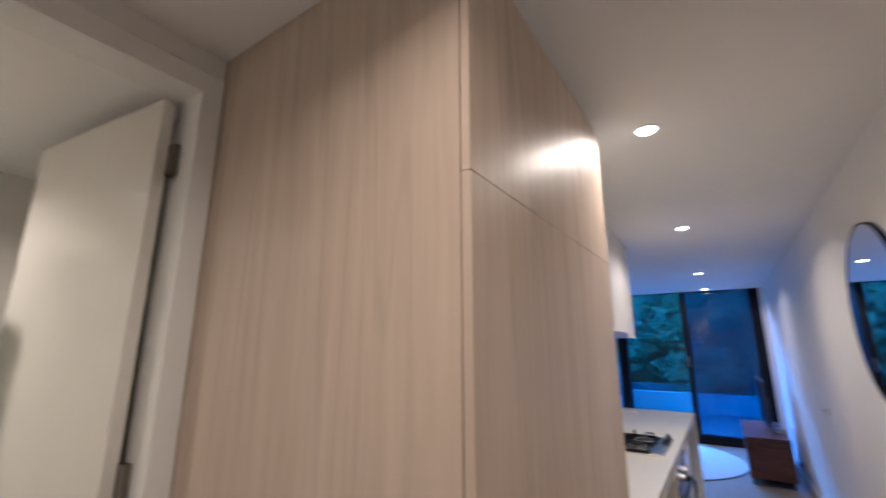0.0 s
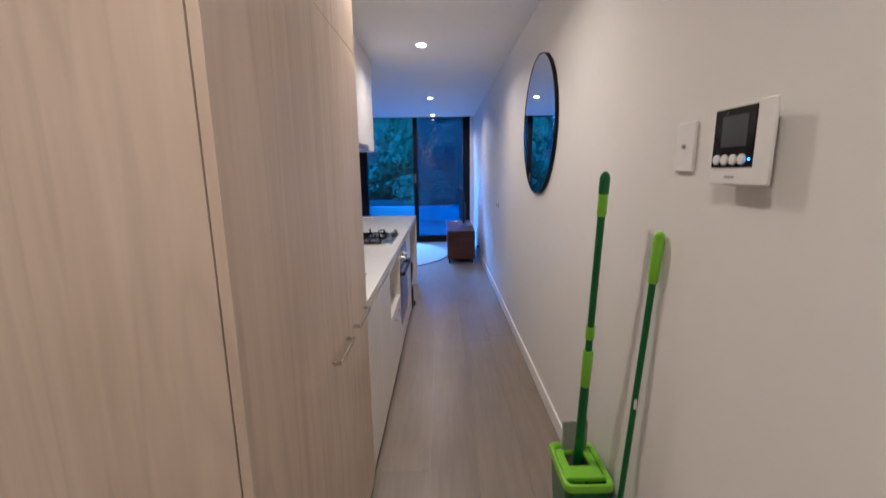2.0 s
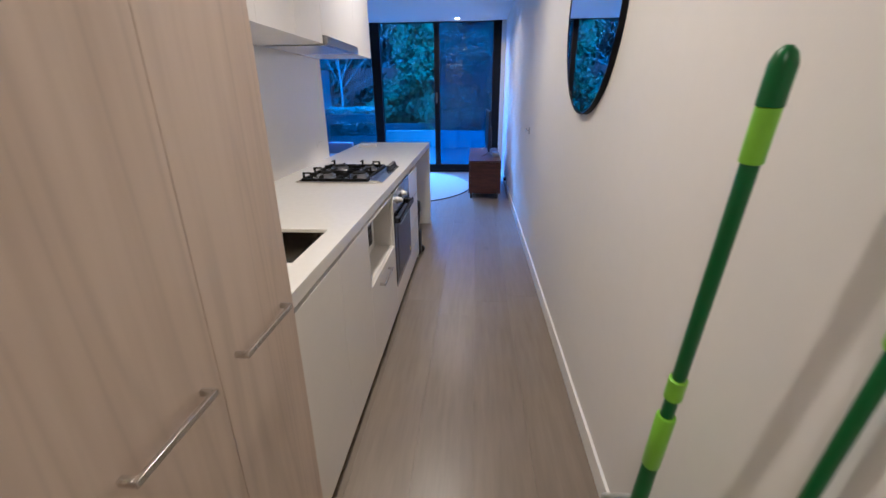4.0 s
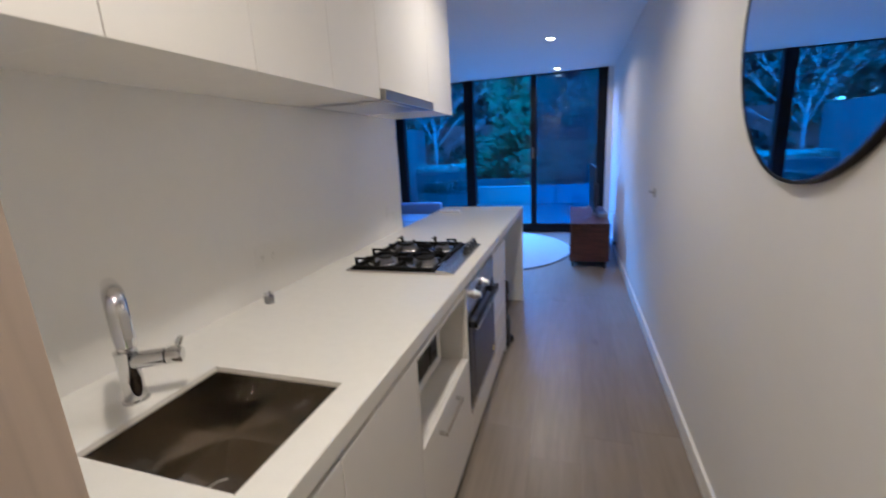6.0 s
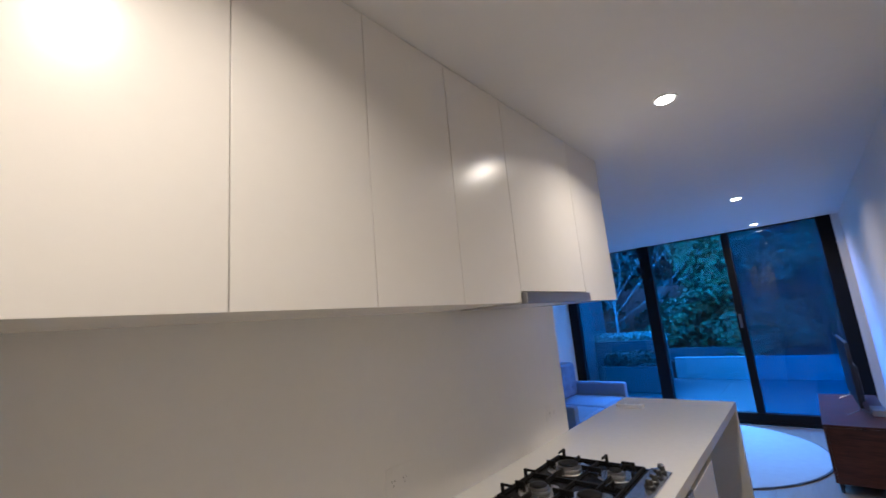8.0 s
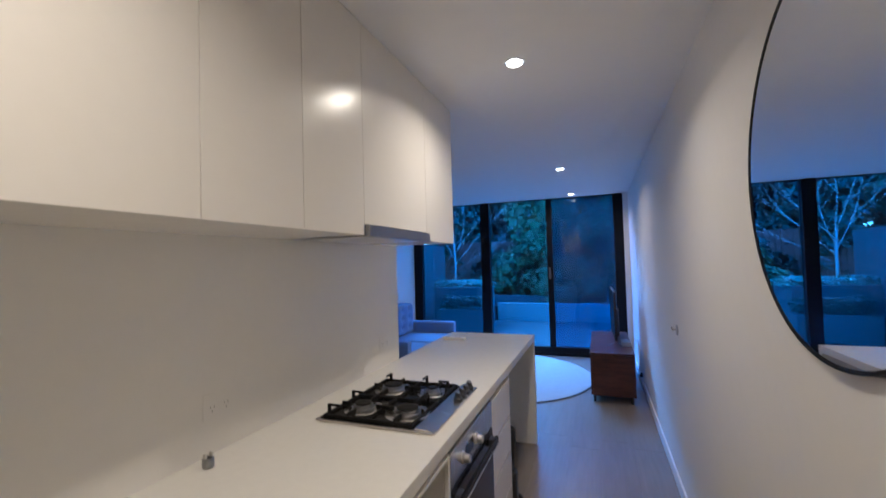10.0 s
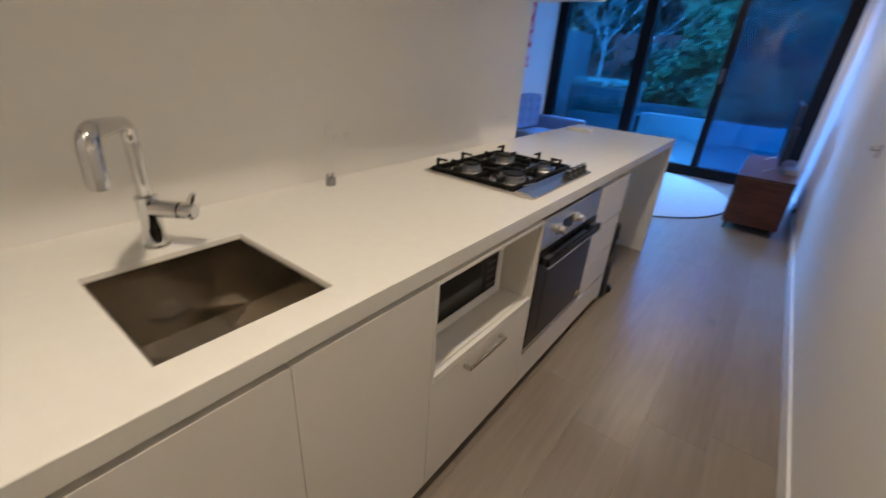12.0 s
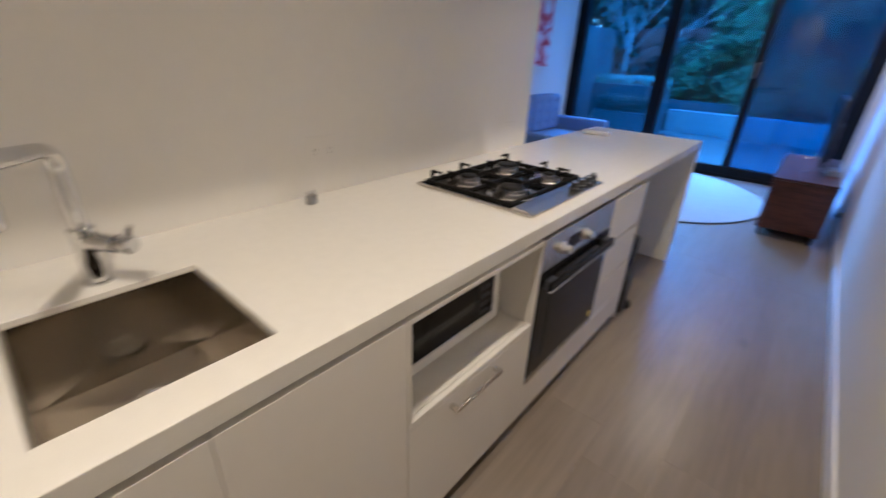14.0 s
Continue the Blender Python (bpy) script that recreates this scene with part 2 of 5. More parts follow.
M_SUB = mat("floor_joint", (0.15, 0.118, 0.09), 0.8)
M_STEEL = mat("brushed_steel", (0.62, 0.60, 0.57), 0.26, 1.0, var=0.05, scale=8, stretch=(1, 30, 1))
M_SINK = mat("sink_steel", (0.58, 0.54, 0.48), 0.11, 1.0, var=0.06, scale=10, stretch=(1, 1, 30), bump=0.04, bscale=22)
M_HOOD = mat("dull_steel", (0.33, 0.33, 0.34), 0.3, 1.0, var=0.05, scale=8, stretch=(1, 30, 1))
M_HINGE = mat("hinge_steel", (0.22, 0.20, 0.18), 0.4, 1.0)
M_CHROME = mat("chrome", (0.66, 0.66, 0.66), 0.06, 1.0, var=0.01)
M_IRON = mat("cast_iron", (0.014, 0.0135, 0.013), 0.5, var=0.2, scale=40, bump=0.3, bscale=220, spec=0.12)
M_BLACKGL = mat("black_glass", (0.012, 0.012, 0.013), 0.07, var=0.05, spec=0.16)
M_ENAMEL = mat("black_enamel", (0.010, 0.010, 0.011), 0.25, var=0.1, spec=0.08)
M_ALU = mat("burner_aluminium", (0.66, 0.65, 0.63), 0.30, 1.0, var=0.1, scale=40)
M_FRAME = mat("black_aluminium", (0.008, 0.008, 0.009), 0.5, var=0.1, spec=0.15)
M_BLACKP = mat("black_plastic", (0.018, 0.018, 0.02), 0.4, var=0.1)
M_WHITEP = mat("white_plastic", (0.78, 0.77, 0.75), 0.3, var=0.02)
M_GREYP = mat("grey_plastic", (0.35, 0.35, 0.36), 0.4, var=0.05)
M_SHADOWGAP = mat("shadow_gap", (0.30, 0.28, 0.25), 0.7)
M_GREEN = mat("dark_green_plastic", (0.006, 0.115, 0.022), 0.3, var=0.06)
M_LIME = mat("lime_plastic", (0.24, 0.56, 0.02), 0.32, var=0.05)
M_SMOKE = mat("smoke_plastic", (0.36, 0.36, 0.35), 0.3, var=0.05)
M_WALNUT = wood("walnut_veneer", (0.028, 0.008, 0.005), (0.105, 0.031, 0.018), 0.30, (2.0, 1.2, 22), bump=0.04)
# sofa cloth, with the blue of the window light put into its colour
M_FABRIC = mat("blue_lit_grey_fabric", (0.19, 0.30, 0.51), 0.92, var=0.08, scale=30, bump=0.5, bscale=420)
M_RUG = mat("cream_rug", (0.33, 0.345, 0.36), 0.97, var=0.08, scale=14, bump=0.7, bscale=300)
M_RUGEDGE = mat("rug_binding", (0.05, 0.05, 0.055), 0.9)
M_LED = emitter("led_diffuser", (1.0, 0.86, 0.64), 0.8)
M_BLUELED = emitter("blue_led", (0.05, 0.2, 1.0), 1.5)
M_GLASS = pane_glass("window_glass", (0.46, 0.55, 0.58))
M_SCREEN = sheer("insect_screen", (0.50, 0.60, 0.74))
M_MIRROR = mat("mirror_silver", (0.88, 0.89, 0.89), 0.01, 1.0, var=0.0)
M_ART = abstract_art("abstract_flowers")
M_YELLOW = mat("yellow_sticker", (0.65, 0.45, 0.05), 0.5)
M_TVSCREEN = mat("tv_screen", (0.008, 0.008, 0.009), 0.45, spec=0.05)
M_SCREENLCD = mat("lcd", (0.05, 0.055, 0.06), 0.25)
M_PAVE = mat("terrace_paver", (0.10, 0.10, 0.095), 0.7, var=0.12, scale=5, bump=0.2, bscale=80, rand=0.08)
M_RENDERW = mat("white_render", (0.31, 0.305, 0.285), 0.85, var=0.1, scale=2.5, bump=0.3, bscale=60)
M_GREYWALL = mat("grey_render", (0.085, 0.09, 0.09), 0.85, var=0.08, scale=2.0, bump=0.3, bscale=60)
M_SOIL = mat("soil", (0.05, 0.035, 0.025), 0.95, var=0.3, scale=20, bump=0.6)
M_GROUND = mat("ground_earth", (0.07, 0.08, 0.05), 0.95, var=0.3, scale=0.6, bump=0.4)
M_LEAF = mat("shrub_leaf", (0.105, 0.158, 0.062), 0.48, spec=0.35, var=0.15, scale=4, island=0.5)
# leaf of the dark trees, and of the painted shade inside the shrubs
M_LEAFD = mat("dark_and_shaded_leaf", (0.03, 0.052, 0.034), 0.45, var=0.15, scale=4, island=0.5)
M_LEAFP = mat("pale_leaf", (0.30, 0.36, 0.28), 0.5, var=0.15, scale=6, island=0.45)
M_BARK = mat("pale_bark", (0.42, 0.385, 0.35), 0.85, var=0.25, scale=14, bump=0.5)
M_BARKD = mat("dark_bark", (0.07, 0.05, 0.04), 0.9, var=0.25, scale=14, bump=0.5)
M_FENCE = mat("fence_boards", (0.15, 0.055, 0.038), 0.8, var=0.25, scale=3, stretch=(8, 8, 0.6), rand=0.2)
M_TILE = mat("bathroom_wall", (0.72, 0.69, 0.64), 0.3, var=0.02)
M_TOWEL = mat("teal_glass", (0.30, 0.45, 0.43), 0.1, var=0.03)


# ---------------------------------------------------------------- mesh helpers
def box(x0, x1, y0, y1, z0, z1, bevel=0.0, seg=2):
    bm = bmesh.new()
    vs = [bm.verts.new((x, y, z)) for x in (x0, x1) for y in (y0, y1) for z in (z0, z1)]
    for f in ((0, 1, 3, 2), (4, 6, 7, 5), (0, 4, 5, 1), (2, 3, 7, 6), (0, 2, 6, 4), (1, 5, 7, 3)):
        bm.faces.new([vs[i] for i in f])
    bmesh.ops.recalc_face_normals(bm, faces=bm.faces)
    if bevel:
        bmesh.ops.bevel(bm, geom=list(bm.edges), offset=bevel, segments=seg, affect='EDGES', profile=0.5)
    return bm


def join(*bms):
    out = bms[0]
    for b in bms[1:]:
        me = bpy.data.meshes.new("tmp")
        b.to_mesh(me)
        b.free()
        out.from_mesh(me)
        bpy.data.meshes.remove(me)
    return out


def ring_slab(axis, lo, hi, outer, inner, bevel=0.0):
    """A slab between lo and hi along axis, with a rectangular hole. outer and inner: (a0, a1, b0, b1) on the two other axes."""
    bm = bmesh.new()

    def v(a, b, c):
        return bm.verts.new({'x': (c, a, b), 'y': (a, c, b), 'z': (a, b, c)}[axis])

    def loop(r, c):
        return [v(r[0], r[2], c), v(r[1], r[2], c), v(r[1], r[3], c), v(r[0], r[3], c)]

    o0, o1, i0, i1 = loop(outer, lo), loop(outer, hi), loop(inner, lo), loop(inner, hi)
    for k in range(4):
        n = (k + 1) % 4
        bm.faces.new((o1[k], o1[n], i1[n], i1[k]))
        bm.faces.new((o0[k], i0[k], i0[n], o0[n]))
        bm.faces.new((o0[k], o0[n], o1[n], o1[k]))
        bm.faces.new((i0[k], i1[k], i1[n], i0[n]))
    bmesh.ops.recalc_face_normals(bm, faces=bm.faces)
    if bevel:
        sharp = [e for e in bm.edges if len(e.link_faces) == 2 and e.calc_face_angle() > 0.5]
        bmesh.ops.bevel(bm, geom=sharp, offset=bevel, segments=2, affect='EDGES', profile=0.5)
    return bm


def lathe(profile, seg=32, centre=(0, 0, 0), axis='z'):
    """A turned shape: profile rows of (radius, height)."""
    bm = bmesh.new()
    rings = []
    cx, cy, cz = centre
    for r, h in profile:
        ring = []
        for k in range(seg):
            a = 2 * math.pi * k / seg
            p, q = r * math.cos(a), r * math.sin(a)
            co = {'z': (cx + p, cy + q, cz + h), 'x': (cx + h, cy + p, cz + q), 'y': (cx + p, cy + h, cz + q)}[axis]
            ring.append(bm.verts.new(co))
        rings.append(ring)
    for a, b in zip(rings, rings[1:]):
        for k in range(seg):
            n = (k + 1) % seg
            bm.faces.new((a[k], a[n], b[n], b[k]))
    bm.faces.new(list(reversed(rings[0])))
    bm.faces.new(rings[-1])
    bmesh.ops.recalc_face_normals(bm, faces=bm.faces)
    return bm


def tube(points, radii, seg=10, bm=None, cap=True):
    """A round bar along a line of points."""
    bm = bm or bmesh.new()
    pts = [Vector(p) for p in points]
    if not isinstance(radii, (list, tuple)):
        radii = [radii] * len(pts)
    up = Vector((0.31, 0.17, 0.94))
    rings = []
    for i, p in enumerate(pts):
        d = (pts[min(i + 1, len(pts) - 1)] - pts[max(i - 1, 0)]).normalized()
        u = d.cross(up)
        if u.length < 0.05:
            u = d.cross(Vector((1, 0, 0)))
        u.normalize()
        w = d.cross(u)
        rings.append([bm.verts.new(p + radii[i] * (math.cos(2 * math.pi * k / seg) * u + math.sin(2 * math.pi * k / seg) * w)) for k in range(seg)])
    for a, b in zip(rings, rings[1:]):
        for k in range(seg):
            n = (k + 1) % seg
            bm.faces.new((a[k], a[n], b[n], b[k]))
    if cap:
        bm.faces.new(list(reversed(rings[0])))
        bm.faces.new(rings[-1])
    return bm


def arc_path(points, radius, steps=8):
    """Rounds the corners of a line of points."""
    pts = [Vector(p) for p in points]
    out = [pts[0]]
    for a, b, c in zip(pts, pts[1:], pts[2:]):
        u, w = (a - b).normalized(), (c - b).normalized()
        d = min(radius, (a - b).length * 0.49, (c - b).length * 0.49)
        p, q = b + u * d, b + w * d
        for k in range(steps + 1):
            t = k / steps
            out.append((1 - t) ** 2 * p + 2 * t * (1 - t) * b + t * t * q)
    out.append(pts[-1])
    return out


def smooth(ob, angle=35):
    ob.data.set_sharp_from_angle(angle=radians(angle))
    few = len(ob.data.polygons) < 200
    for p in ob.data.polygons:
        plain = max(abs(c) for c in p.normal) > 0.9999 and p.area > 1e-4
        p.use_smooth = not (plain or (few and p.area > 0.02))
    return ob


def obj(name, bm, material):
    me = bpy.data.meshes.new(name)
    bmesh.ops.recalc_face_normals(bm, faces=bm.faces)
    bm.to_mesh(me)
    bm.free()
    me.materials.append(material)
    return smooth(new(name, me))


def thing(name, base, label, category, group=""):
    ob = new(name)
    ob.empty_display_size = 0.1
    ob.location = base
    return tagged(ob, label, category, group)


def part(name, bm, material, parent, label=""):
    ob = obj(name, bm, material)
    ob.parent = parent
    if parent.type == 'EMPTY':
        ob.matrix_parent_inverse = Matrix.Translation(parent.location).inverted()
    if label:
        tagged(ob, label)
    return ob


def setting(name, bm, material, label, category):
    return tagged(obj(name, bm, material), label, category, kind="structure")


def solid(name, bm, material, label, category, group=""):
    return tagged(obj(name, bm, material), label, category, group)


# ---------------------------------------------------------------- structure
setting("wall_east", box(0, 0.12, -3.1, 6.83, 0, CEIL), M_WALL, "long white painted plaster wall beside the corridor", "wall")
setting("wall_entry", box(NOOK_X - 0.1, 0.12, -3.22, -3.1, 0, CEIL), M_WALL, "white painted wall behind the entry", "wall")
setting("wall_kitchen", box(WALL_L - 0.12, WALL_L - 0.008, TALL_N + 0.02, WALL_END, 0, CEIL), M_WALL, "white kitchen wall behind the bench", "wall")
setting("wall_nook", ring_slab('x', NOOK_X - 0.1, NOOK_X, (-3.1, TALL_N + 0.02, -0.02, CEIL), (-2.04, -1.14, -0.01, 2.39)), M_WALL,
        "white wall with a bathroom doorway in it", "wall")
setting("wall_living_back", box(LIV_L, WALL_L - 0.12, WALL_END - 0.12, WALL_END - 0.002, 0, CEIL), M_WALL, "plain white wall of the living room", "wall")
setting("wall_west", box(LIV_L - 0.12, LIV_L, WALL_END - 0.12, WIN_Y + 0.1, 0, CEIL), M_WALL, "white side wall behind the sofa", "wall")
setting("wall_window_pier", box(-0.073, 0.12, 6.83, 6.98, 0, CEIL), M_WALL, "narrow white wall return beside the window", "wall")
setting("bathroom_wall", join(box(-3.5, -3.4, -2.7, -0.98, 0, 2.4), box(-3.4, NOOK_X - 0.1, -2.7, -2.6, 0, 2.4),
                              box(-3.4, NOOK_X - 0.1, -1.08, -0.98, 0, 2.4)), M_TILE, "pale tiled bathroom walls seen through the doorway", "wall")
setting("bathroom_ceiling", box(-3.5, NOOK_X - 0.1, -2.7, -0.98, 2.4, 2.5), M_CEIL, "white bathroom ceiling", "ceiling")
setting("bathroom_floor", box(-3.5, NOOK_X, -2.7, -0.98, -0.1, -0.004), M_TILE, "grey bathroom floor", "floor")
setting("ceiling", box(LIV_L - 0.12, 0.12, -3.22, 7.02, CEIL, CEIL + 0.15), M_CEIL, "flat white plasterboard ceiling with downlights", "ceiling")
setting("baseboard", box(-0.014, -0.001, -3.09, 6.82, 0, 0.09, 0.003), M_TRIM, "white painted skirting board along the wall", "baseboard")
setting("baseboard_living", box(LIV_L + 0.001, LIV_L + 0.014, WALL_END, 6.8, 0, 0.09, 0.003), M_TRIM, "white painted skirting board behind the sofa", "baseboard")


def bathroom_door():
    setting("door_frame", ring_slab('x', NOOK_X - 0.115, NOOK_X + 0.012, (-2.09, TALL_N - 0.002, 0.0, 2.43), (-1.985, -1.157, -0.001, 2.36), 0.003),
            M_TRIM, "white painted steel door frame of the bathroom", "door frame")
    hx, hy = NOOK_X - 0.10, -1.172
    door = thing("door_1", (hx, hy, 0.01), "white flush bathroom door standing wide open", "door")
    tagged(door, kind="structure")
    m = Matrix.Translation((hx, hy, 0)) @ Matrix.Rotation(radians(7), 4, 'Z')

    def place(bm):
        bmesh.ops.transform(bm, matrix=m, verts=bm.verts)
        return bm

    part("door_leaf", place(box(-0.80, -0.006, -0.040, -0.002, 0.012, 2.345, 0.002)), M_DOORP, door)
    for z in (2.15, 1.243, 0.25):
        part("hinge", join(box(NOOK_X - 0.112, NOOK_X - 0.070, -1.178, -1.158, z - 0.05, z + 0.05, 0.001),
                           tube([(hx, hy + 0.004, z - 0.05), (hx, hy + 0.004, z + 0.05)], 0.008)),
             M_HINGE, door, "dark steel butt hinge")
    part("door_handle", place(join(lathe([(0.026, 0), (0.026, -0.008)], 20, (-0.76, -0.040, 1.0), 'y'),
                                   tube(arc_path([(-0.76, -0.040, 1.0), (-0.76, -0.09, 1.0), (-0.64, -0.09, 1.0)], 0.02), 0.009))),
         M_CHROME, door)


bathroom_door()
shower = thing("shower_screen", (-3.0, -2.1, 0), "pale green-tinted glass shower screen in the bathroom", "shower screen")
part("glass_panel", box(-3.39, -2.75, -1.62, -1.61, 0.01, 1.98, 0.002), M_TOWEL, shower)
part("top_rail", box(-3.39, -2.75, -1.63, -1.60, 1.98, 2.0, 0.003), M_FRAME, shower)


def window_wall():
    win = thing("window_1", (-1.8, WIN_Y, 0), "full-height black aluminium window with sliding door", "window")
    tagged(win, kind="structure")
    y0, y1 = WIN_Y - 0.05, WIN_Y + 0.07
    for x0, x1, a in ((LIV_L, -3.40, 0), (-2.307, -2.152, 0), (-0.212, -0.074, 0)):
        part("window_frame", box(x0, x1, y0, y1, 0.0, CEIL, 0.003), M_FRAME, win)
    part("window_frame", box(-1.215, -1.128, y0 + 0.01, y1 - 0.02, 0.14, CEIL - 0.012, 0.004), M_FRAME, win)
    part("head_rail", box(-3.40, -2.307, y0 + 0.03, y1, CEIL - 0.012, CEIL, 0.002), M_FRAME, win)
    part("head_rail", box(-2.152, -0.212, y0 + 0.03, y1, CEIL - 0.012, CEIL, 0.002), M_FRAME, win)
    part("bottom_rail", box(-2.152, -0.212, y0 + 0.005, y1 - 0.02, 0.045, 0.14, 0.004), M_FRAME, win)
    part("bottom_rail", box(-3.40, -2.307, y0 + 0.005, y1 - 0.02, 0.045, 0.14, 0.004), M_FRAME, win)
    part("sill_track", box(-3.40, -2.307, y0, y1, 0.0, 0.045, 0.003), M_FRAME, win)
    part("sill_track", box(-2.152, -0.212, y0, y1, 0.0, 0.045, 0.003), M_FRAME, win)
    for x0, x1, yy in ((-3.40, -2.307, 0.0), (-2.152, -1.215, 0.0), (-1.128, -0.212, 0.015)):
        pane = part("pane", box(x0, x1, WIN_Y + yy, WIN_Y + yy + 0.006, 0.14, CEIL - 0.012), M_GLASS, win)
        pane.visible_shadow = False
    part("insect_screen", box(-1.128, -0.212, WIN_Y + 0.040, WIN_Y + 0.041, 0.14, CEIL - 0.012), M_SCREEN, win, "fine dark insect screen")
    part("door_handle", join(box(-1.195, -1.165, y0 - 0.012, y0 + 0.012, 1.22, 1.40, 0.004),
                             box(-1.190, -1.170, y0 - 0.03, y0 - 0.010, 1.30, 1.345, 0.004)), M_HINGE, win, "small dark metal latch")


window_wall()


def downlight(x, y, z):
    ob = thing("ceiling_light", (x, y, z), "round white recessed ceiling downlight, switched on", "ceiling light", "ceiling downlights")
    part("trim_ring", lathe([(0.040, -0.001), (0.040, -0.004), (0.050, -0.004), (0.053, -0.0005)], 40, (x, y, z)), M_WHITEP, ob)
    part("diffuser", lathe([(0.0395, -0.0015), (0.039, -0.006), (0.034, -0.010), (0.02, -0.0125)], 36, (x, y, z)), M_LED, ob, "glowing frosted diffuser")
    return ob


first_light = downlight(DOWNLIGHTS[0][0], DOWNLIGHTS[0][1], CEIL)
for lx, ly in DOWNLIGHTS[1:]:
    copy_thing(first_light, pose(lx, ly, CEIL))
copy_thing(first_light, pose(-2.9, -1.95, 2.4))


# ---------------------------------------------------------------- tall timber unit
def tall_unit():
    u = thing("tall_cabinet", (-1.35, -0.58, 0), "floor-to-ceiling pale oak laminate cabinet with integrated fridge doors", "cabinet")
    back = WALL_L
    n = TALL_N
    x_in = TALL_F - 0.019
    top = 2.455
    part("end_panel", box(NOOK_X + 0.001, x_in - 0.003, n, n + 0.018, 0.0, CEIL - 0.004), M_TIMBER, u)
    part("carcass", box(back + 0.003, x_in - 0.003, n + 0.02, -0.019, 0.07, top - 0.01), M_CABIN, u)
    part("side_panel", box(back, x_in + 0.002, -0.017, -0.0015, 0.0, top, 0.001), M_CAB, u, "cream satin side panel")
    part("top_filler", box(back, x_in - 0.012, n + 0.02, -0.0016, top, CEIL), M_CEIL, u, "white filler above the doors")
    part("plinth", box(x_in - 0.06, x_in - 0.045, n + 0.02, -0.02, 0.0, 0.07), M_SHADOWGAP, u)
    g = 0.0009
    split, upper = -0.335, 1.905
    for y0, y1 in ((n + 0.0005, split - g), (split + g, -0.0015)):
        low = part("door", box(x_in, TALL_F, y0, y1, 0.06, upper - g, 0.0008), M_TIMBER, u)
        part("door", box(x_in, TALL_F, y0, y1, upper + g, top, 0.0008), M_TIMBER, u)
        h0, h1 = (-0.575, -0.385) if y0 < -0.5 else (-0.280, -0.064)
        strip = box(TALL_F + 0.022, TALL_F + 0.030, h0, h1, 0.904, 0.916, 0.001)
        ends = [box(TALL_F - 0.001, TALL_F + 0.0225, y, y + 0.009, 0.904, 0.916, 0.001) for y in (h0, h1 - 0.009)]
        part("handle", join(strip, *ends), M_STEEL, low, "flat brushed steel bar handle")
    return u


tall_unit()


# ---------------------------------------------------------------- kitchen bench
def benchtop():
    b = thing("benchtop", (-1.35, 1.8, BENCH_Z), "pale engineered stone benchtop with a waterfall end", "benchtop")
    top = ring_slab('z', BENCH_Z - 0.047, BENCH_Z, (WALL_L, BENCH_F, -0.001, BENCH_END), (-1.458, -1.07, 0.229, 0.574), 0.002)
    part("slab", top, M_STONE, b)
    part("waterfall_panel", box(WALL_L, BENCH_F - 0.0005, BENCH_END - 0.042, BENCH_END - 0.0005, 0.0, BENCH_Z - 0.0475, 0.002), M_STONE, b)
    return b


benchtop()
setting("splashback", box(WALL_L - 0.007, WALL_L, -0.025, WALL_END, BENCH_Z - 0.02, 1.70), M_SPLASH, "plain pale grey splashback panel above the bench", "splashback")
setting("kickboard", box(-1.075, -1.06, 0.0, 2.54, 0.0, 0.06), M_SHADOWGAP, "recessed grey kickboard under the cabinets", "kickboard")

CF = BENCH_F - 0.001      # cabinet front plane
OVEN_F = BENCH_F - 0.012  # oven mounting plane


def front(name, y0, y1, z0, z1, parent, g=0.001, label=""):
    return part(name, box(CF - 0.018, CF, y0 + g, y1 - g, z0 + g, z1 - g, 0.0012), M_CAB, parent, label)


def bar_handle(parent, y0, y1, z):
    bm = tube([(CF + 0.028, y0 - 0.01, z), (CF + 0.028, y1 + 0.01, z)], 0.0055)
    for y in (y0 + 0.006, y1 - 0.006):
        tube([(CF - 0.001, y, z), (CF + 0.028, y, z)], 0.005, bm=bm)
    return part("handle", bm, M_STEEL, parent, "brushed steel bar handle")


def flat_handle(parent, y0, y1, z):
    bm = join(box(CF + 0.022, CF + 0.030, y0, y1, z - 0.007, z + 0.007, 0.001),
              box(CF - 0.001, CF + 0.024, y0, y0 + 0.012, z - 0.007, z + 0.007, 0.001),
              box(CF - 0.001, CF + 0.024, y1 - 0.012, y1, z - 0.007, z + 0.007, 0.001))
    return part("handle", bm, M_STEEL, parent, "brushed steel handle")


TOPZ = 0.838       # top of the fronts
FLOORZ = 0.511     # floor of the microwave niche
sink_unit = thing("base_cabinet", (-1.3, 0.41, 0), "cream satin base cabinet with two doors under the sink", "cabinet", "kitchen base cabinets")
part("side_panel", box(-1.70, CF - 0.02, 0.002, 0.020, 0.06, TOPZ), M_CABIN, sink_unit)
part("side_panel", box(-1.70, CF - 0.02, 0.808, 0.825, 0.06, TOPZ), M_CABIN, sink_unit)
part("base_panel", box(-1.70, CF - 0.02, 0.0205, 0.8075, 0.06, 0.078), M_CABIN, sink_unit)
part("back_panel", box(-1.70, -1.685, 0.0205, 0.8075, 0.079, BENCH_Z - 0.048), M_CABIN, sink_unit)
part("top_rail", box(CF - 0.050, CF - 0.030, 0.0, 0.825, TOPZ - 0.03, BENCH_Z - 0.048), M_CABIN, sink_unit)
front("door", 0.0, 0.406, 0.053, TOPZ, sink_unit)
front("door", 0.406, 0.826, 0.053, TOPZ, sink_unit)

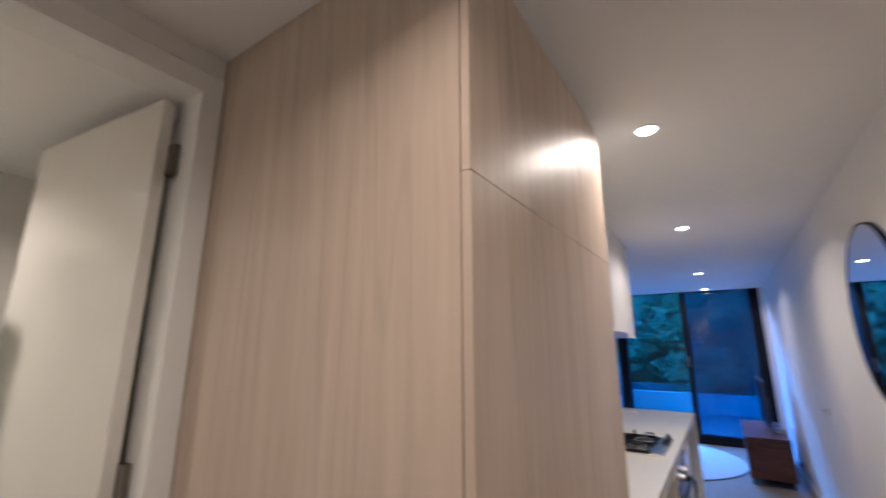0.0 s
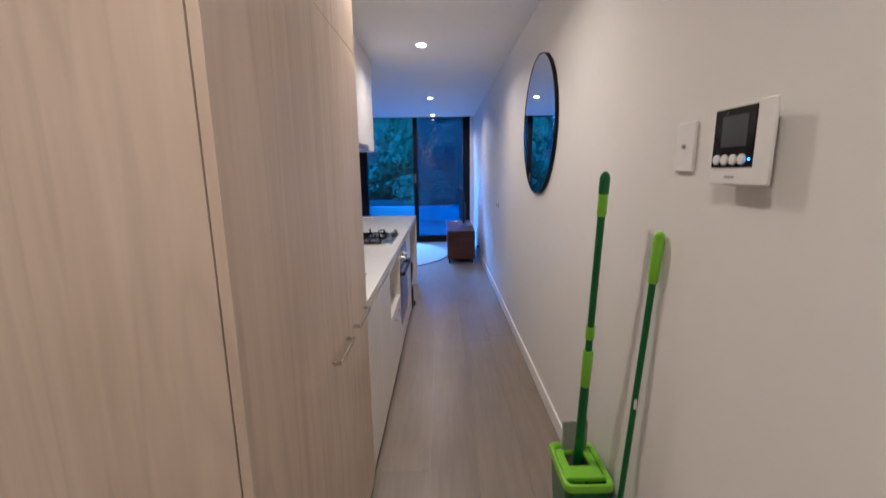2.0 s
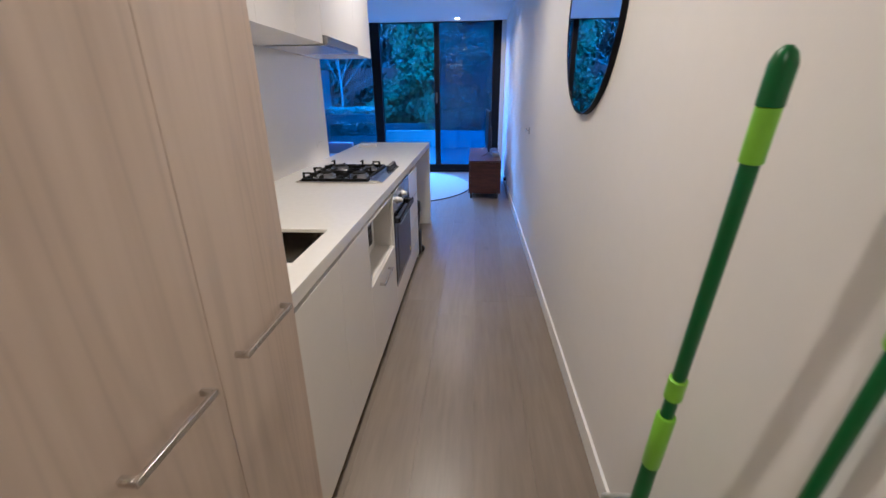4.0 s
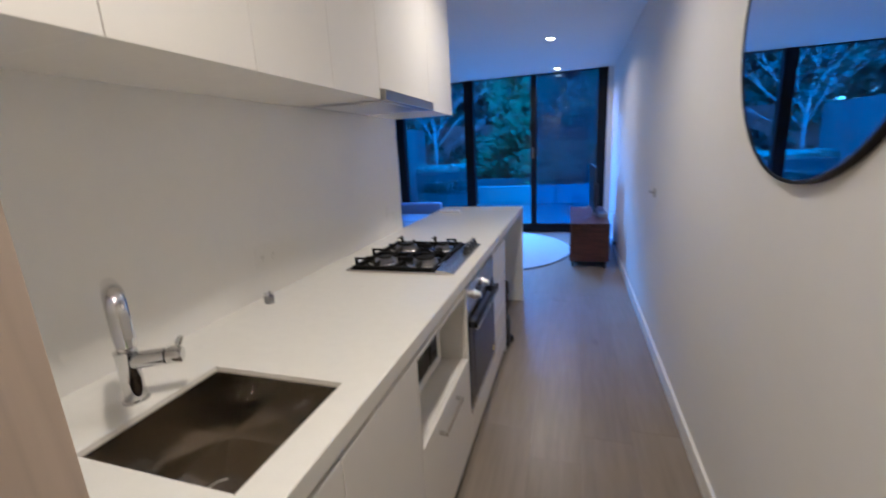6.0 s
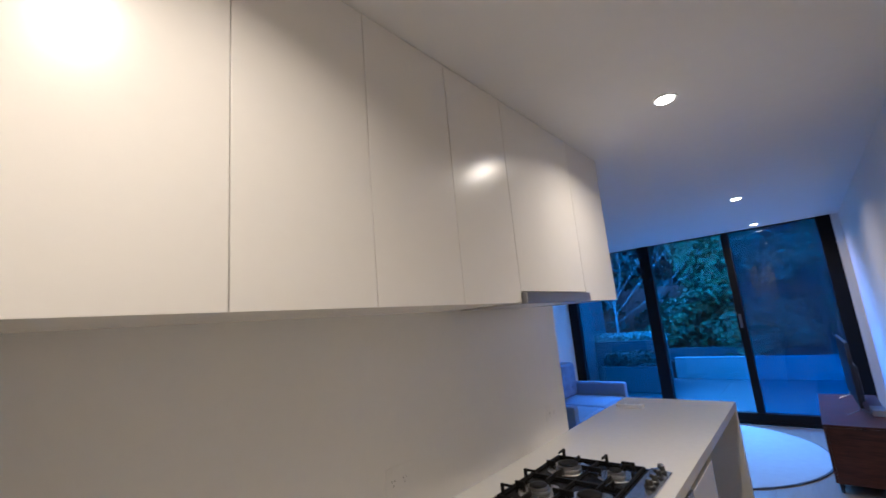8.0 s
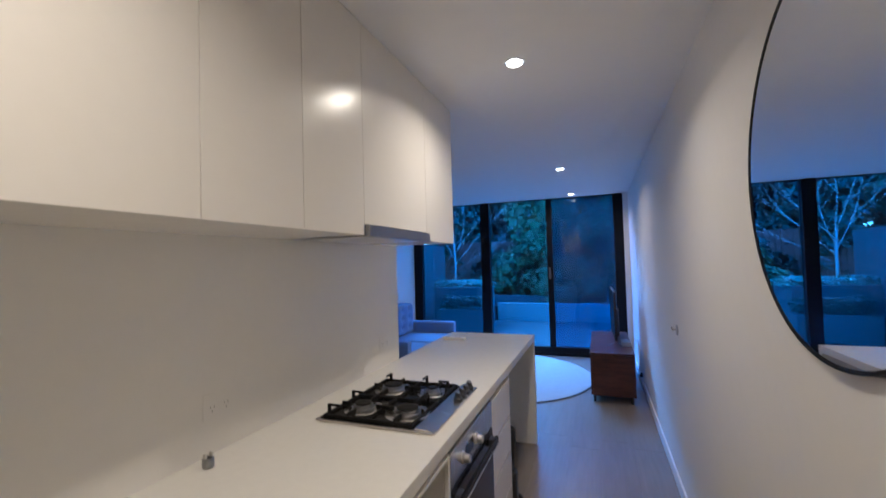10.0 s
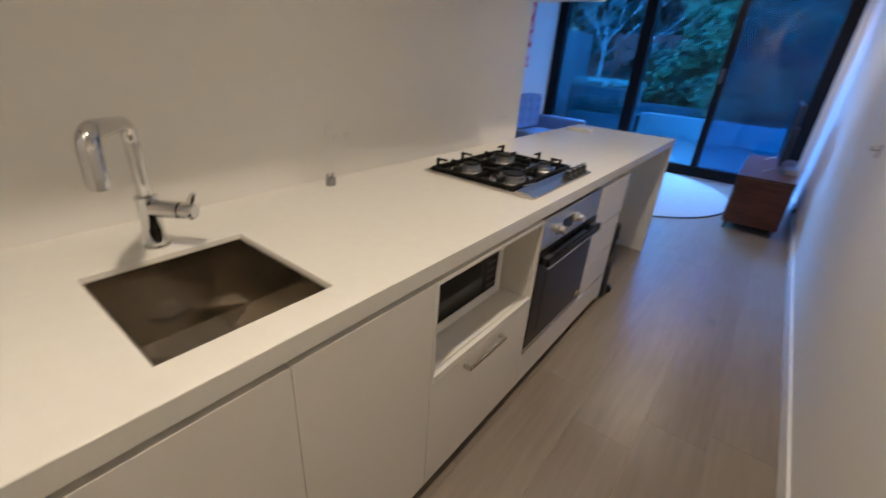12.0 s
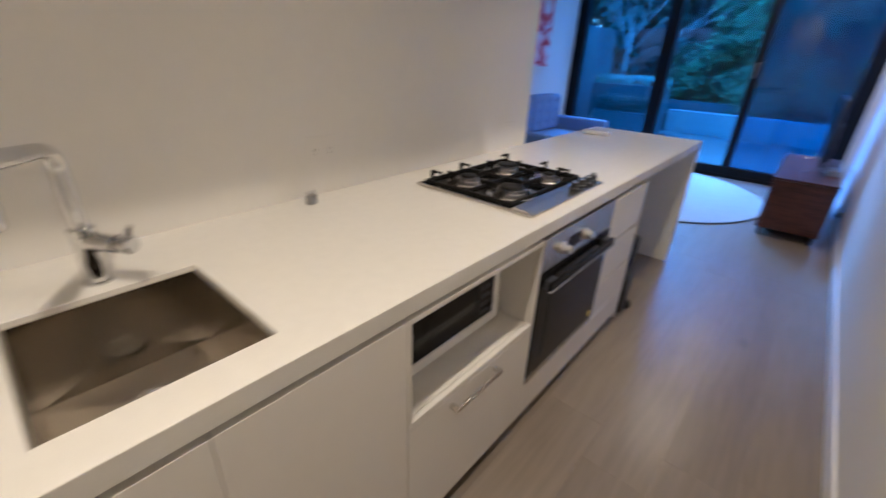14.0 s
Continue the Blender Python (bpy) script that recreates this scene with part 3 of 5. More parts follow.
mw_unit = thing("base_cabinet", (-1.3, 1.14, 0), "cream base cabinet with an open microwave niche over a drawer", "cabinet", "kitchen base cabinets")
part("side_panel", box(-1.70, CF - 0.019, 0.8265, 0.842, 0.06, BENCH_Z - 0.048), M_CABIN, mw_unit)
part("side_panel", box(-1.70, CF - 0.019, 1.441, 1.4565, 0.06, BENCH_Z - 0.048), M_CABIN, mw_unit)
part("niche_floor", box(-1.70, CF - 0.019, 0.8425, 1.4405, FLOORZ - 0.018, FLOORZ + 0.0008), M_CABIN, mw_unit)
part("back_panel", box(-1.70, -1.685, 0.8425, 1.4405, FLOORZ + 0.001, 0.824), M_CABIN, mw_unit)
part("niche_top", box(-1.70, CF - 0.019, 0.8425, 1.4405, 0.825, TOPZ - 0.003), M_CABIN, mw_unit)
part("top_rail", box(CF - 0.036, CF - 0.024, 0.8425, 1.4405, TOPZ - 0.002, BENCH_Z - 0.048), M_CABIN, mw_unit)
part("niche_frame", ring_slab('x', CF - 0.018, CF, (0.8275, 1.4555, FLOORZ - 0.020, TOPZ), (0.840, 1.443, FLOORZ + 0.001, 0.824), 0.001), M_CAB, mw_unit)
drawer = front("drawer", 0.8265, 1.4565, 0.053, FLOORZ - 0.020, mw_unit)
flat_handle(drawer, 0.995, 1.226, 0.456)

dr_unit = thing("base_cabinet", (-1.3, 2.31, 0), "cream satin cabinet with a stack of four drawers", "cabinet", "kitchen base cabinets")
part("side_panel", box(-1.70, CF - 0.019, 2.082, 2.098, 0.06, BENCH_Z - 0.048), M_CABIN, dr_unit)
part("side_panel", box(-1.70, CF - 0.019, 2.508, 2.524, 0.06, BENCH_Z - 0.048), M_CABIN, dr_unit)
part("drawer_boxes", box(-1.70, CF - 0.055, 2.0985, 2.5075, 0.06, 0.84), M_CABIN, dr_unit)
part("top_rail", box(CF - 0.036, CF - 0.020, 2.0985, 2.5075, TOPZ + 0.004, BENCH_Z - 0.048), M_CABIN, dr_unit)
for z0, z1 in ((0.053, 0.215), (0.215, 0.411), (0.411, 0.613), (0.613, TOPZ)):
    front("drawer", 2.082, 2.525, z0, z1 - 0.011, dr_unit)
part("end_panel", box(-1.70, CF - 0.004, 2.5255, 2.537, 0.0, BENCH_Z - 0.048), M_CAB, dr_unit)

ov_unit = thing("oven_housing", (-1.3, 1.77, 0), "cream cabinet housing around the built-in oven", "cabinet")
part("body", box(-1.70, CF - 0.02, 1.458, 2.081, 0.06, 0.20), M_CABIN, ov_unit)
front("plinth_panel", 1.4565, 2.082, 0.053, 0.213, ov_unit)


def microwave():
    m = thing("microwave_oven", (-1.35, 1.18, 0.49), "white microwave oven with a dark window in the niche", "microwave")
    xf = -1.115
    part("casing", box(-1.46, xf, 0.925, 1.385, FLOORZ + 0.012, 0.770, 0.006), M_WHITEP, m)
    part("door_frame", ring_slab('x', xf + 0.0005, xf + 0.022, (0.925, 1.385, FLOORZ + 0.014, 0.768), (0.947, 1.353, 0.560, 0.744), 0.003), M_WHITEP, m)
    part("window", box(xf + 0.001, xf + 0.016, 0.948, 1.262, 0.561, 0.743), M_BLACKGL, m, "dark glass window")
    part("control_panel", box(xf + 0.0005, xf + 0.018, 1.264, 1.352, 0.561, 0.743, 0.002), M_BLACKGL, m, "black glass control panel")
    part("display", box(xf + 0.0178, xf + 0.0186, 1.280, 1.338, 0.706, 0.728), M_SCREENLCD, m, "dark clock display")
    for k in range(4):
        part("button", box(xf + 0.0178, xf + 0.0188, 1.282, 1.336, 0.575 + k * 0.032, 0.592 + k * 0.032, 0.0004), M_BLACKP, m)
    for y in (0.96, 1.35):
        for x in (-1.43, -1.15):
            part("foot", lathe([(0.012, 0.0), (0.011, 0.0125)], 12, (x, y, FLOORZ + 0.0003)), M_BLACKP, m)


microwave()


def oven():
    o = thing("built_in_oven", (-1.3, 1.77, 0.21), "built-in oven with black glass door and steel control panel", "oven")
    y0, y1 = 1.462, 2.078
    part("cavity", box(-1.60, OVEN_F - 0.005, y0 + 0.01, y1 - 0.01, 0.218, 0.835), M_BLACKP, o)
    part("control_panel", box(OVEN_F - 0.004, OVEN_F + 0.012, y0, y1, 0.708, 0.838, 0.002), M_STEEL, o, "brushed steel control panel")
    door = part("door", box(OVEN_F - 0.004, OVEN_F + 0.014, y0, y1, 0.245, 0.703, 0.003), M_BLACKGL, o, "black glass door")
    part("bottom_trim", box(OVEN_F - 0.004, OVEN_F + 0.013, y0, y1, 0.214, 0.243, 0.002), M_STEEL, o, "brushed steel trim")
    part("inner_window", box(OVEN_F + 0.0135, OVEN_F + 0.0155, y0 + 0.09, y1 - 0.09, 0.30, 0.60, 0.0008), M_BLACKGL, door)
    bar = part("handle", box(OVEN_F + 0.034, OVEN_F + 0.048, y0 + 0.02, y1 - 0.02, 0.646, 0.674, 0.004), M_ENAMEL, door, "dark flat door handle")
    part("edge_trim", box(OVEN_F + 0.036, OVEN_F + 0.0505, y0 + 0.02, y1 - 0.02, 0.638, 0.6455, 0.002), M_STEEL, bar)
    for y in (y0 + 0.03, y1 - 0.085):
        part("handle_bracket", box(OVEN_F + 0.013, OVEN_F + 0.0345, y, y + 0.055, 0.640, 0.674, 0.004), M_BLACKP, door)
    for y in (1.60, 1.79):
        k = part("knob", lathe([(0.024, 0.0), (0.024, 0.005), (0.017, 0.009), (0.016, 0.030), (0.013, 0.033)], 28, (OVEN_F + 0.0118, y, 0.764), 'x'), M_ALU, o, "satin aluminium control knob")
        part("pointer", box(OVEN_F + 0.043, OVEN_F + 0.0458, y - 0.0015, y + 0.0015, 0.768, 0.781), M_BLACKP, k)
    part("timer_display", box(OVEN_F + 0.0118, OVEN_F + 0.014, 1.645, 1.745, 0.742, 0.790, 0.001), M_BLACKGL, o, "dark timer display")
    part("sticker", lathe([(0.017, 0.0), (0.017, 0.0008)], 20, (OVEN_F + 0.0142, 2.03, 0.275), 'x'), M_YELLOW, door, "round yellow sticker")


oven()


def hob():
    h = thing("gas_hob", (-1.3, 1.74, BENCH_Z), "four-burner gas hob in steel with cast iron grates", "hob")
    x0, x1, y0, y1 = -1.562, -1.035, 1.446, 2.03
    z = BENCH_Z + 0.0005
    part("tray", box(x0, x1, y0, y1, z, z + 0.010, 0.004, 3), M_STEEL, h, "brushed steel tray")
    part("hob_plate", box(x0 + 0.014, x1 - 0.088, y0 + 0.014, y1 - 0.014, z + 0.0085, z + 0.0125, 0.0015), M_ENAMEL, h, "black enamel plate")
    bm = bmesh.new()
    prof = [(x1 - 0.086, z + 0.009), (x1 - 0.080, z + 0.018), (x1 - 0.040, z + 0.017), (x1 - 0.006, z + 0.010)]
    a = [bm.verts.new((x, y0 + 0.006, zz)) for x, zz in prof]
    b = [bm.verts.new((x, y1 - 0.006, zz)) for x, zz in prof]
    bm.faces.new(a)
    bm.faces.new(list(reversed(b)))
    for k in range(4):
        bm.faces.new((a[k], a[(k + 1) % 4], b[(k + 1) % 4], b[k]))
    part("front_fascia", bm, M_STEEL, h, "raised steel front edge")
    for bx, by, r in ((-1.425, 1.60, 0.040), (-1.215, 1.60, 0.050), (-1.425, 1.88, 0.050), (-1.215, 1.88, 0.030)):
        part("burner_dish", lathe([(r + 0.046, 0.0), (r + 0.042, 0.004), (r + 0.014, 0.002), (r + 0.008, 0.002)], 36, (bx, by, z + 0.012)), M_STEEL, h, "shallow steel dish")
        br = part("burner", lathe([(r + 0.006, 0.002), (r + 0.007, 0.008), (r + 0.002, 0.010), (r + 0.001, 0.019), (r - 0.004, 0.021)], 36, (bx, by, z + 0.012)), M_HOOD, h, "dull cast burner")
        part("burner_cap", lathe([(r - 0.005, 0.0225), (r - 0.004, 0.025), (r - 0.008, 0.028), (r * 0.5, 0.029)], 32, (bx, by, z + 0.012)), M_IRON, br, "matt black burner cap")
    for k in range(4):
        y = 1.815 + 0.058 * k
        kn = part("knob", lathe([(0.021, 0.0), (0.020, 0.006), (0.015, 0.009), (0.0135, 0.026), (0.011, 0.028)], 24, (-1.066, y, z + 0.0165)), M_BLACKP, h, "black knob with a chrome top")
        part("knob_cap", lathe([(0.0118, 0.0), (0.0115, 0.004), (0.008, 0.005)], 24, (-1.066, y, z + 0.0445)), M_CHROME, kn)
    zt = z + 0.024
    for gy0, gy1 in ((y0 + 0.028, 1.737), (1.743, y1 - 0.028)):
        gx0, gx1 = x0 + 0.03, x1 - 0.105
        w = 0.0042
        bars = [box(gx0, gx1, gy0 - w, gy0 + w, zt - 0.012, zt, 0.0015, 1), box(gx0, gx1, gy1 - w, gy1 + w, zt - 0.012, zt, 0.0015, 1),
                box(gx0 - w, gx0 + w, gy0, gy1, zt - 0.012, zt, 0.0015, 1), box(gx1 - w, gx1 + w, gy0, gy1, zt - 0.012, zt, 0.0015, 1),
                box((gx0 + gx1) / 2 - w, (gx0 + gx1) / 2 + w, gy0, gy1, zt - 0.012, zt, 0.0015, 1)]
        for bx in (-1.425, -1.215):
            by = 1.60 if gy0 < 1.6 else 1.88
            for dx, dy in ((1, 0), (-1, 0), (0, 1), (0, -1)):
                ex = {1: gx1 if bx > -1.3 else (gx0 + gx1) / 2, -1: (gx0 + gx1) / 2 if bx > -1.3 else gx0}.get(dx, bx)
                ey = {1: gy1, -1: gy0}.get(dy, by)
                sx, sy = bx + dx * 0.062, by + dy * 0.062
                bars.append(box(min(sx, ex) - (w if dx == 0 else 0), max(sx, ex) + (w if dx == 0 else 0),
                                min(sy, ey) - (w if dy == 0 else 0), max(sy, ey) + (w if dy == 0 else 0), zt - 0.008, zt + 0.012, 0.0015, 1))
        for fx in (gx0, gx1):
            for fy in (gy0, gy1):
                bars.append(box(fx - 0.006, fx + 0.006, fy - 0.006, fy + 0.006, z + 0.0125, zt - 0.001, 0.001, 1))
        grate = part("grate", join(*bars), M_IRON, h, "black cast iron grate")
        if gy0 < 1.6:
            spots = [(gx0, gy0 + 0.03, 1, 0), (gx0, gy1 - 0.05, 1, 0), (gx1 - 0.03, gy1 - 0.02, 0, -1)]
        else:
            spots = [(gx0 + 0.03, gy1, 0, -1), ((gx0 + gx1) / 2 + 0.04, gy1, 0, -1), (gx1 - 0.02, gy1 - 0.06, -1, 0)]
        for fx, fy, dx, dy in spots:
            ex, ey = fx + dx * 0.045, fy + dy * 0.045
            lug = join(box(fx - 0.006, fx + 0.006, fy - 0.006, fy + 0.006, zt - 0.002, zt + 0.031, 0.001, 1),
                       box(min(fx, ex) - 0.004, max(fx, ex) + 0.004, min(fy, ey) - 0.004, max(fy, ey) + 0.004, zt + 0.022, zt + 0.0312, 0.001, 1))
            part("lug", lug, M_IRON, grate)


hob()


def sink():
    s = thing("sink", (-1.264, 0.40, 0.70), "undermount stainless steel kitchen sink bowl", "sink")
    x0, x1, y0, y1, zt, zb = -1.452, -1.076, 0.235, 0.568, BENCH_Z - 0.014, 0.675
    t = 0.004
    bm = ring_slab('z', zb, zt, (x0 - t, x1 + t, y0 - t, y1 + t), (x0, x1, y0, y1))
    cx, cy = -1.323, 0.407
    c = bm.verts.new((cx, cy, zb - 0.001))
    ring = [bm.verts.new((x, y, zb + 0.012)) for x, y in ((x0, y0), (x1, y0), (x1, y1), (x0, y1))]
    for k in range(4):
        bm.faces.new((ring[k], ring[(k + 1) % 4], c))
    part("bowl", bm, M_SINK, s)
    part("drain", lathe([(0.052, 0.0), (0.050, 0.005), (0.036, 0.005), (0.033, 0.002), (0.006, 0.002), (0.005, 0.006)], 32, (cx, cy, zb + 0.005)), M_CHROME, s, "round chrome drain with strainer")
    part("rim", ring_slab('z', zt - 0.002, zt + 0.0006, (x0 - 0.0055, x1 + 0.0055, y0 - 0.0055, y1 + 0.0055), (x0, x1, y0, y1)), M_SINK, s)


sink()


def tap():
    t = thing("kitchen_tap", (-1.518, 0.40, BENCH_Z), "chrome gooseneck mixer tap with a side lever", "tap")
    bx, by = -1.518, 0.401
    part("base", lathe([(0.028, 0.0), (0.028, 0.004), (0.0225, 0.007), (0.022, 0.118), (0.0235, 0.120), (0.0235, 0.126), (0.015, 0.128)], 32, (bx, by, BENCH_Z + 0.0005)), M_CHROME, t)
    d = Vector((0.19, -0.115, 0)).normalized()
    e = Vector((bx, by, 0)) + d * 0.224
    path = arc_path([(bx, by, BENCH_Z + 0.12), (bx, by, 1.192), (e.x, e.y, 1.212), (e.x + d.x * 0.006, e.y + d.y * 0.006, 1.128)], 0.050, 10)
    part("spout", tube(path, [0.0148] * 12 + [0.0178] * (len(path) - 12), 20), M_CHROME, t)
    part("aerator", lathe([(0.0145, -0.014), (0.0165, -0.012), (0.0180, 0.004), (0.0165, 0.006)], 24, (e.x + d.x * 0.006, e.y + d.y * 0.006, 1.128)), M_CHROME, t)
    w = Vector((0.097, 0.064, 0)).normalized()
    c = Vector((bx, by, 0.998))
    part("valve_body", tube([c + w * 0.012, c + w * 0.078], 0.0195, 24), M_CHROME, t)
    lever = part("lever", tube([c + w * 0.080, c + w * 0.083, c + w * 0.110, c + w * 0.114], [0.0175, 0.0195, 0.0195, 0.016], 24), M_CHROME, t)
    part("lever_blade", tube([c + w * 0.104 + Vector((0, 0, 0.012)), c + w * 0.108 + Vector((0, 0, 0.026)), c + w * 0.118 + Vector((0, 0, 0.044))], [0.009, 0.008, 0.006], 12), M_CHROME, lever)


tap()


def overheads():
    zb = 1.652
    xf = -1.309
    cuts = [0.0, 0.361, 0.727, 1.088, 1.448, 2.083, 2.525]
    for k, (a, b) in enumerate(zip(cuts, cuts[1:])):
        hooded = k == 4
        u = thing("overhead_cabinet", (-1.5, (a + b) / 2, zb), "cream satin overhead cupboard reaching the ceiling" if not hooded else
                  "cream overhead cupboard above the range hood", "cabinet", "overhead cupboards")
        z0 = zb + (0.045 if hooded else 0.0)
        part("body", box(WALL_L + 0.0005, xf - 0.019, a + 0.0005, b - 0.0005, z0 + 0.002, CEIL - 0.003), M_CAB, u)
        part("door", box(xf - 0.018, xf, a + 0.0012 * (k > 0), b - 0.0012 * (k < 5), z0, CEIL - 0.003, 0.0012), M_CAB, u)
    hood = thing("range_hood", (-1.5, 1.77, 1.645), "slide-out stainless steel range hood under the cupboard", "range hood")
    part("casing", box(WALL_L + 0.02, xf - 0.012, 1.456, 2.075, 1.655, 1.696), M_GREYP, hood, "grey metal casing")
    part("front_strip", box(xf - 0.010, xf + 0.022, 1.452, 2.079, 1.648, 1.692, 0.002), M_HOOD, hood, "brushed steel pull-out front")
    part("filter", box(WALL_L + 0.06, xf - 0.02, 1.50, 2.03, 1.648, 1.6545, 0.002), M_ALU, hood, "aluminium grease filter")


overheads()


def wall_socket(y0, y1, z0, z1, label):
    g = thing("power_socket", (WALL_L, (y0 + y1) / 2, z0), label, "power socket", "splashback sockets")
    part("plate", box(WALL_L + 0.0003, WALL_L + 0.0022, y0, y1, z0, z1, 0.0008), M_SPLASH, g)
    for k in (0.28, 0.72):
        yc, zc = y0 + (y1 - y0) * k, z0 + (z1 - z0) * 0.38
        for dy, dz in ((-0.007, 0.006), (0.007, 0.006), (0, -0.009)):
            part("slot", box(WALL_L + 0.0018, WALL_L + 0.0026, yc + dy - 0.0012, yc + dy + 0.0012, zc + dz - 0.004, zc + dz + 0.004), M_SHADOWGAP, g)
        part("switch", box(WALL_L + 0.0020, WALL_L + 0.0036, yc - 0.006, yc + 0.006, z0 + (z1 - z0) * 0.74, z0 + (z1 - z0) * 0.9, 0.001), M_SPLASH, g)


wall_socket(1.062, 1.19, 1.02, 1.106, "white double power socket on the splashback")
wall_socket(2.272, 2.40, 1.005, 1.09, "white double power socket at the end of the splashback")

cap = thing("sink_plug_cap", (-1.647, 1.02, BENCH_Z), "small grey metal cap with two prongs on the bench", "plug cap")
part("barrel", lathe([(0.016, 0.0), (0.018, 0.002), (0.018, 0.028), (0.016, 0.031)], 24, (-1.647, 1.02, BENCH_Z + 0.0005)), M_HOOD, cap)
for s in (-1, 1):
    part("prong", box(-1.654, -1.640, 1.02 + s * 0.011 - 0.004, 1.02 + s * 0.011 + 0.004, BENCH_Z + 0.031, BENCH_Z + 0.045, 0.002), M_ALU, cap)

remote = thing("remote_control", (-1.56, 3.25, BENCH_Z), "slim white remote control lying on the bench", "remote control")
part("shell", box(-1.665, -1.480, 3.215, 3.268, BENCH_Z + 0.0003, BENCH_Z + 0.024, 0.006, 3), M_WHITEP, remote)
part("screen", box(-1.655, -1.610, 3.230, 3.263, BENCH_Z + 0.0235, BENCH_Z + 0.0247), M_GREYP, remote)
for k in range(3):
    part("button", box(-1.595 + k * 0.03, -1.577 + k * 0.03, 3.238, 3.256, BENCH_Z + 0.0235, BENCH_Z + 0.0255, 0.001), M_GREYP, remote)


# ---------------------------------------------------------------- corridor wall things
def round_mirror():
    cy, cz, r = 1.062, 1.738, 0.432
    m = thing("round_mirror", (0, cy, cz - r), "large round mirror with a thin dark metal frame", "mirror")
    part("frame", lathe([(r - 0.007, -0.010), (r - 0.007, -0.021), (r, -0.023), (r + 0.001, -0.0005), (r - 0.02, -0.0005)], 96, (0, cy, cz), 'x'), M_FRAME, m, "thin dark metal rim")
    part("glass", lathe([(r - 0.0072, -0.019), (r - 0.009, -0.0195)], 96, (0, cy, cz), 'x'), M_MIRROR, m, "clear mirror glass")


round_mirror()


def intercom():
    u = thing("intercom", (0, -0.85, 1.43), "white video intercom with a dark screen and four buttons", "intercom")
    y0, y1, z0, z1 = -0.937, -0.767, 1.429, 1.590
    xf = -0.036
    part("wall_box", box(-0.030, -0.0005, -0.900, -0.795, 1.425, 1.572, 0.006), M_WHITEP, u)
    part("plate", box(xf, -0.0295, y0, y1, z0, z1, 0.0015), M_WHITEP, u)
    part("black_panel", box(xf - 0.002, xf + 0.001, -0.893, y1 - 0.0045, 1.463, 1.583, 0.0006), M_BLACKGL, u, "dark glass panel")
    part("screen", box(xf - 0.0028, xf - 0.0015, -0.873, -0.797, 1.505, 1.568), M_SCREENLCD, u, "dark grey screen")
    for k in range(4):
        part("button", lathe([(0.0105, 0.0), (0.0105, -0.004), (0.009, -0.005)], 20, (xf - 0.0015, -0.790 - k * 0.0255, 1.479), 'x'), M_WHITEP, u)
    part("led", lathe([(0.002, 0.0), (0.002, -0.001)], 10, (xf - 0.0018, -0.8855, 1.479), 'x'), M_BLUELED, u, "tiny blue indicator light")
    part("badge", box(xf - 0.0012, xf + 0.001, -0.845, -0.817, 1.441, 1.446), M_GREYP, u)


intercom()
sw = thing("light_switch", (0, -0.62, 1.46), "white light switch plate on the wall", "light switch")
part("plate", box(-0.010, -0.0005, -0.650, -0.571, 1.453, 1.577, 0.003), M_WHITEP, sw)
part("rocker", lathe([(0.006, 0.0), (0.0055, -0.006), (0.003, -0.007)], 16, (-0.0095, -0.611, 1.518), 'x'), M_GREYP, sw)
hook = thing("wall_hook", (0, 2.98, 1.05), "small steel hook plate on the corridor wall", "hook")
part("plate", box(-0.008, -0.0005, 2.965, 3.0, 1.04, 1.10, 0.002), M_GREYP, hook)
part("peg", tube(arc_path([(-0.006, 2.983, 1.075), (-0.03, 2.983, 1.07), (-0.032, 2.983, 1.09)], 0.01), 0.005), M_STEEL, hook)


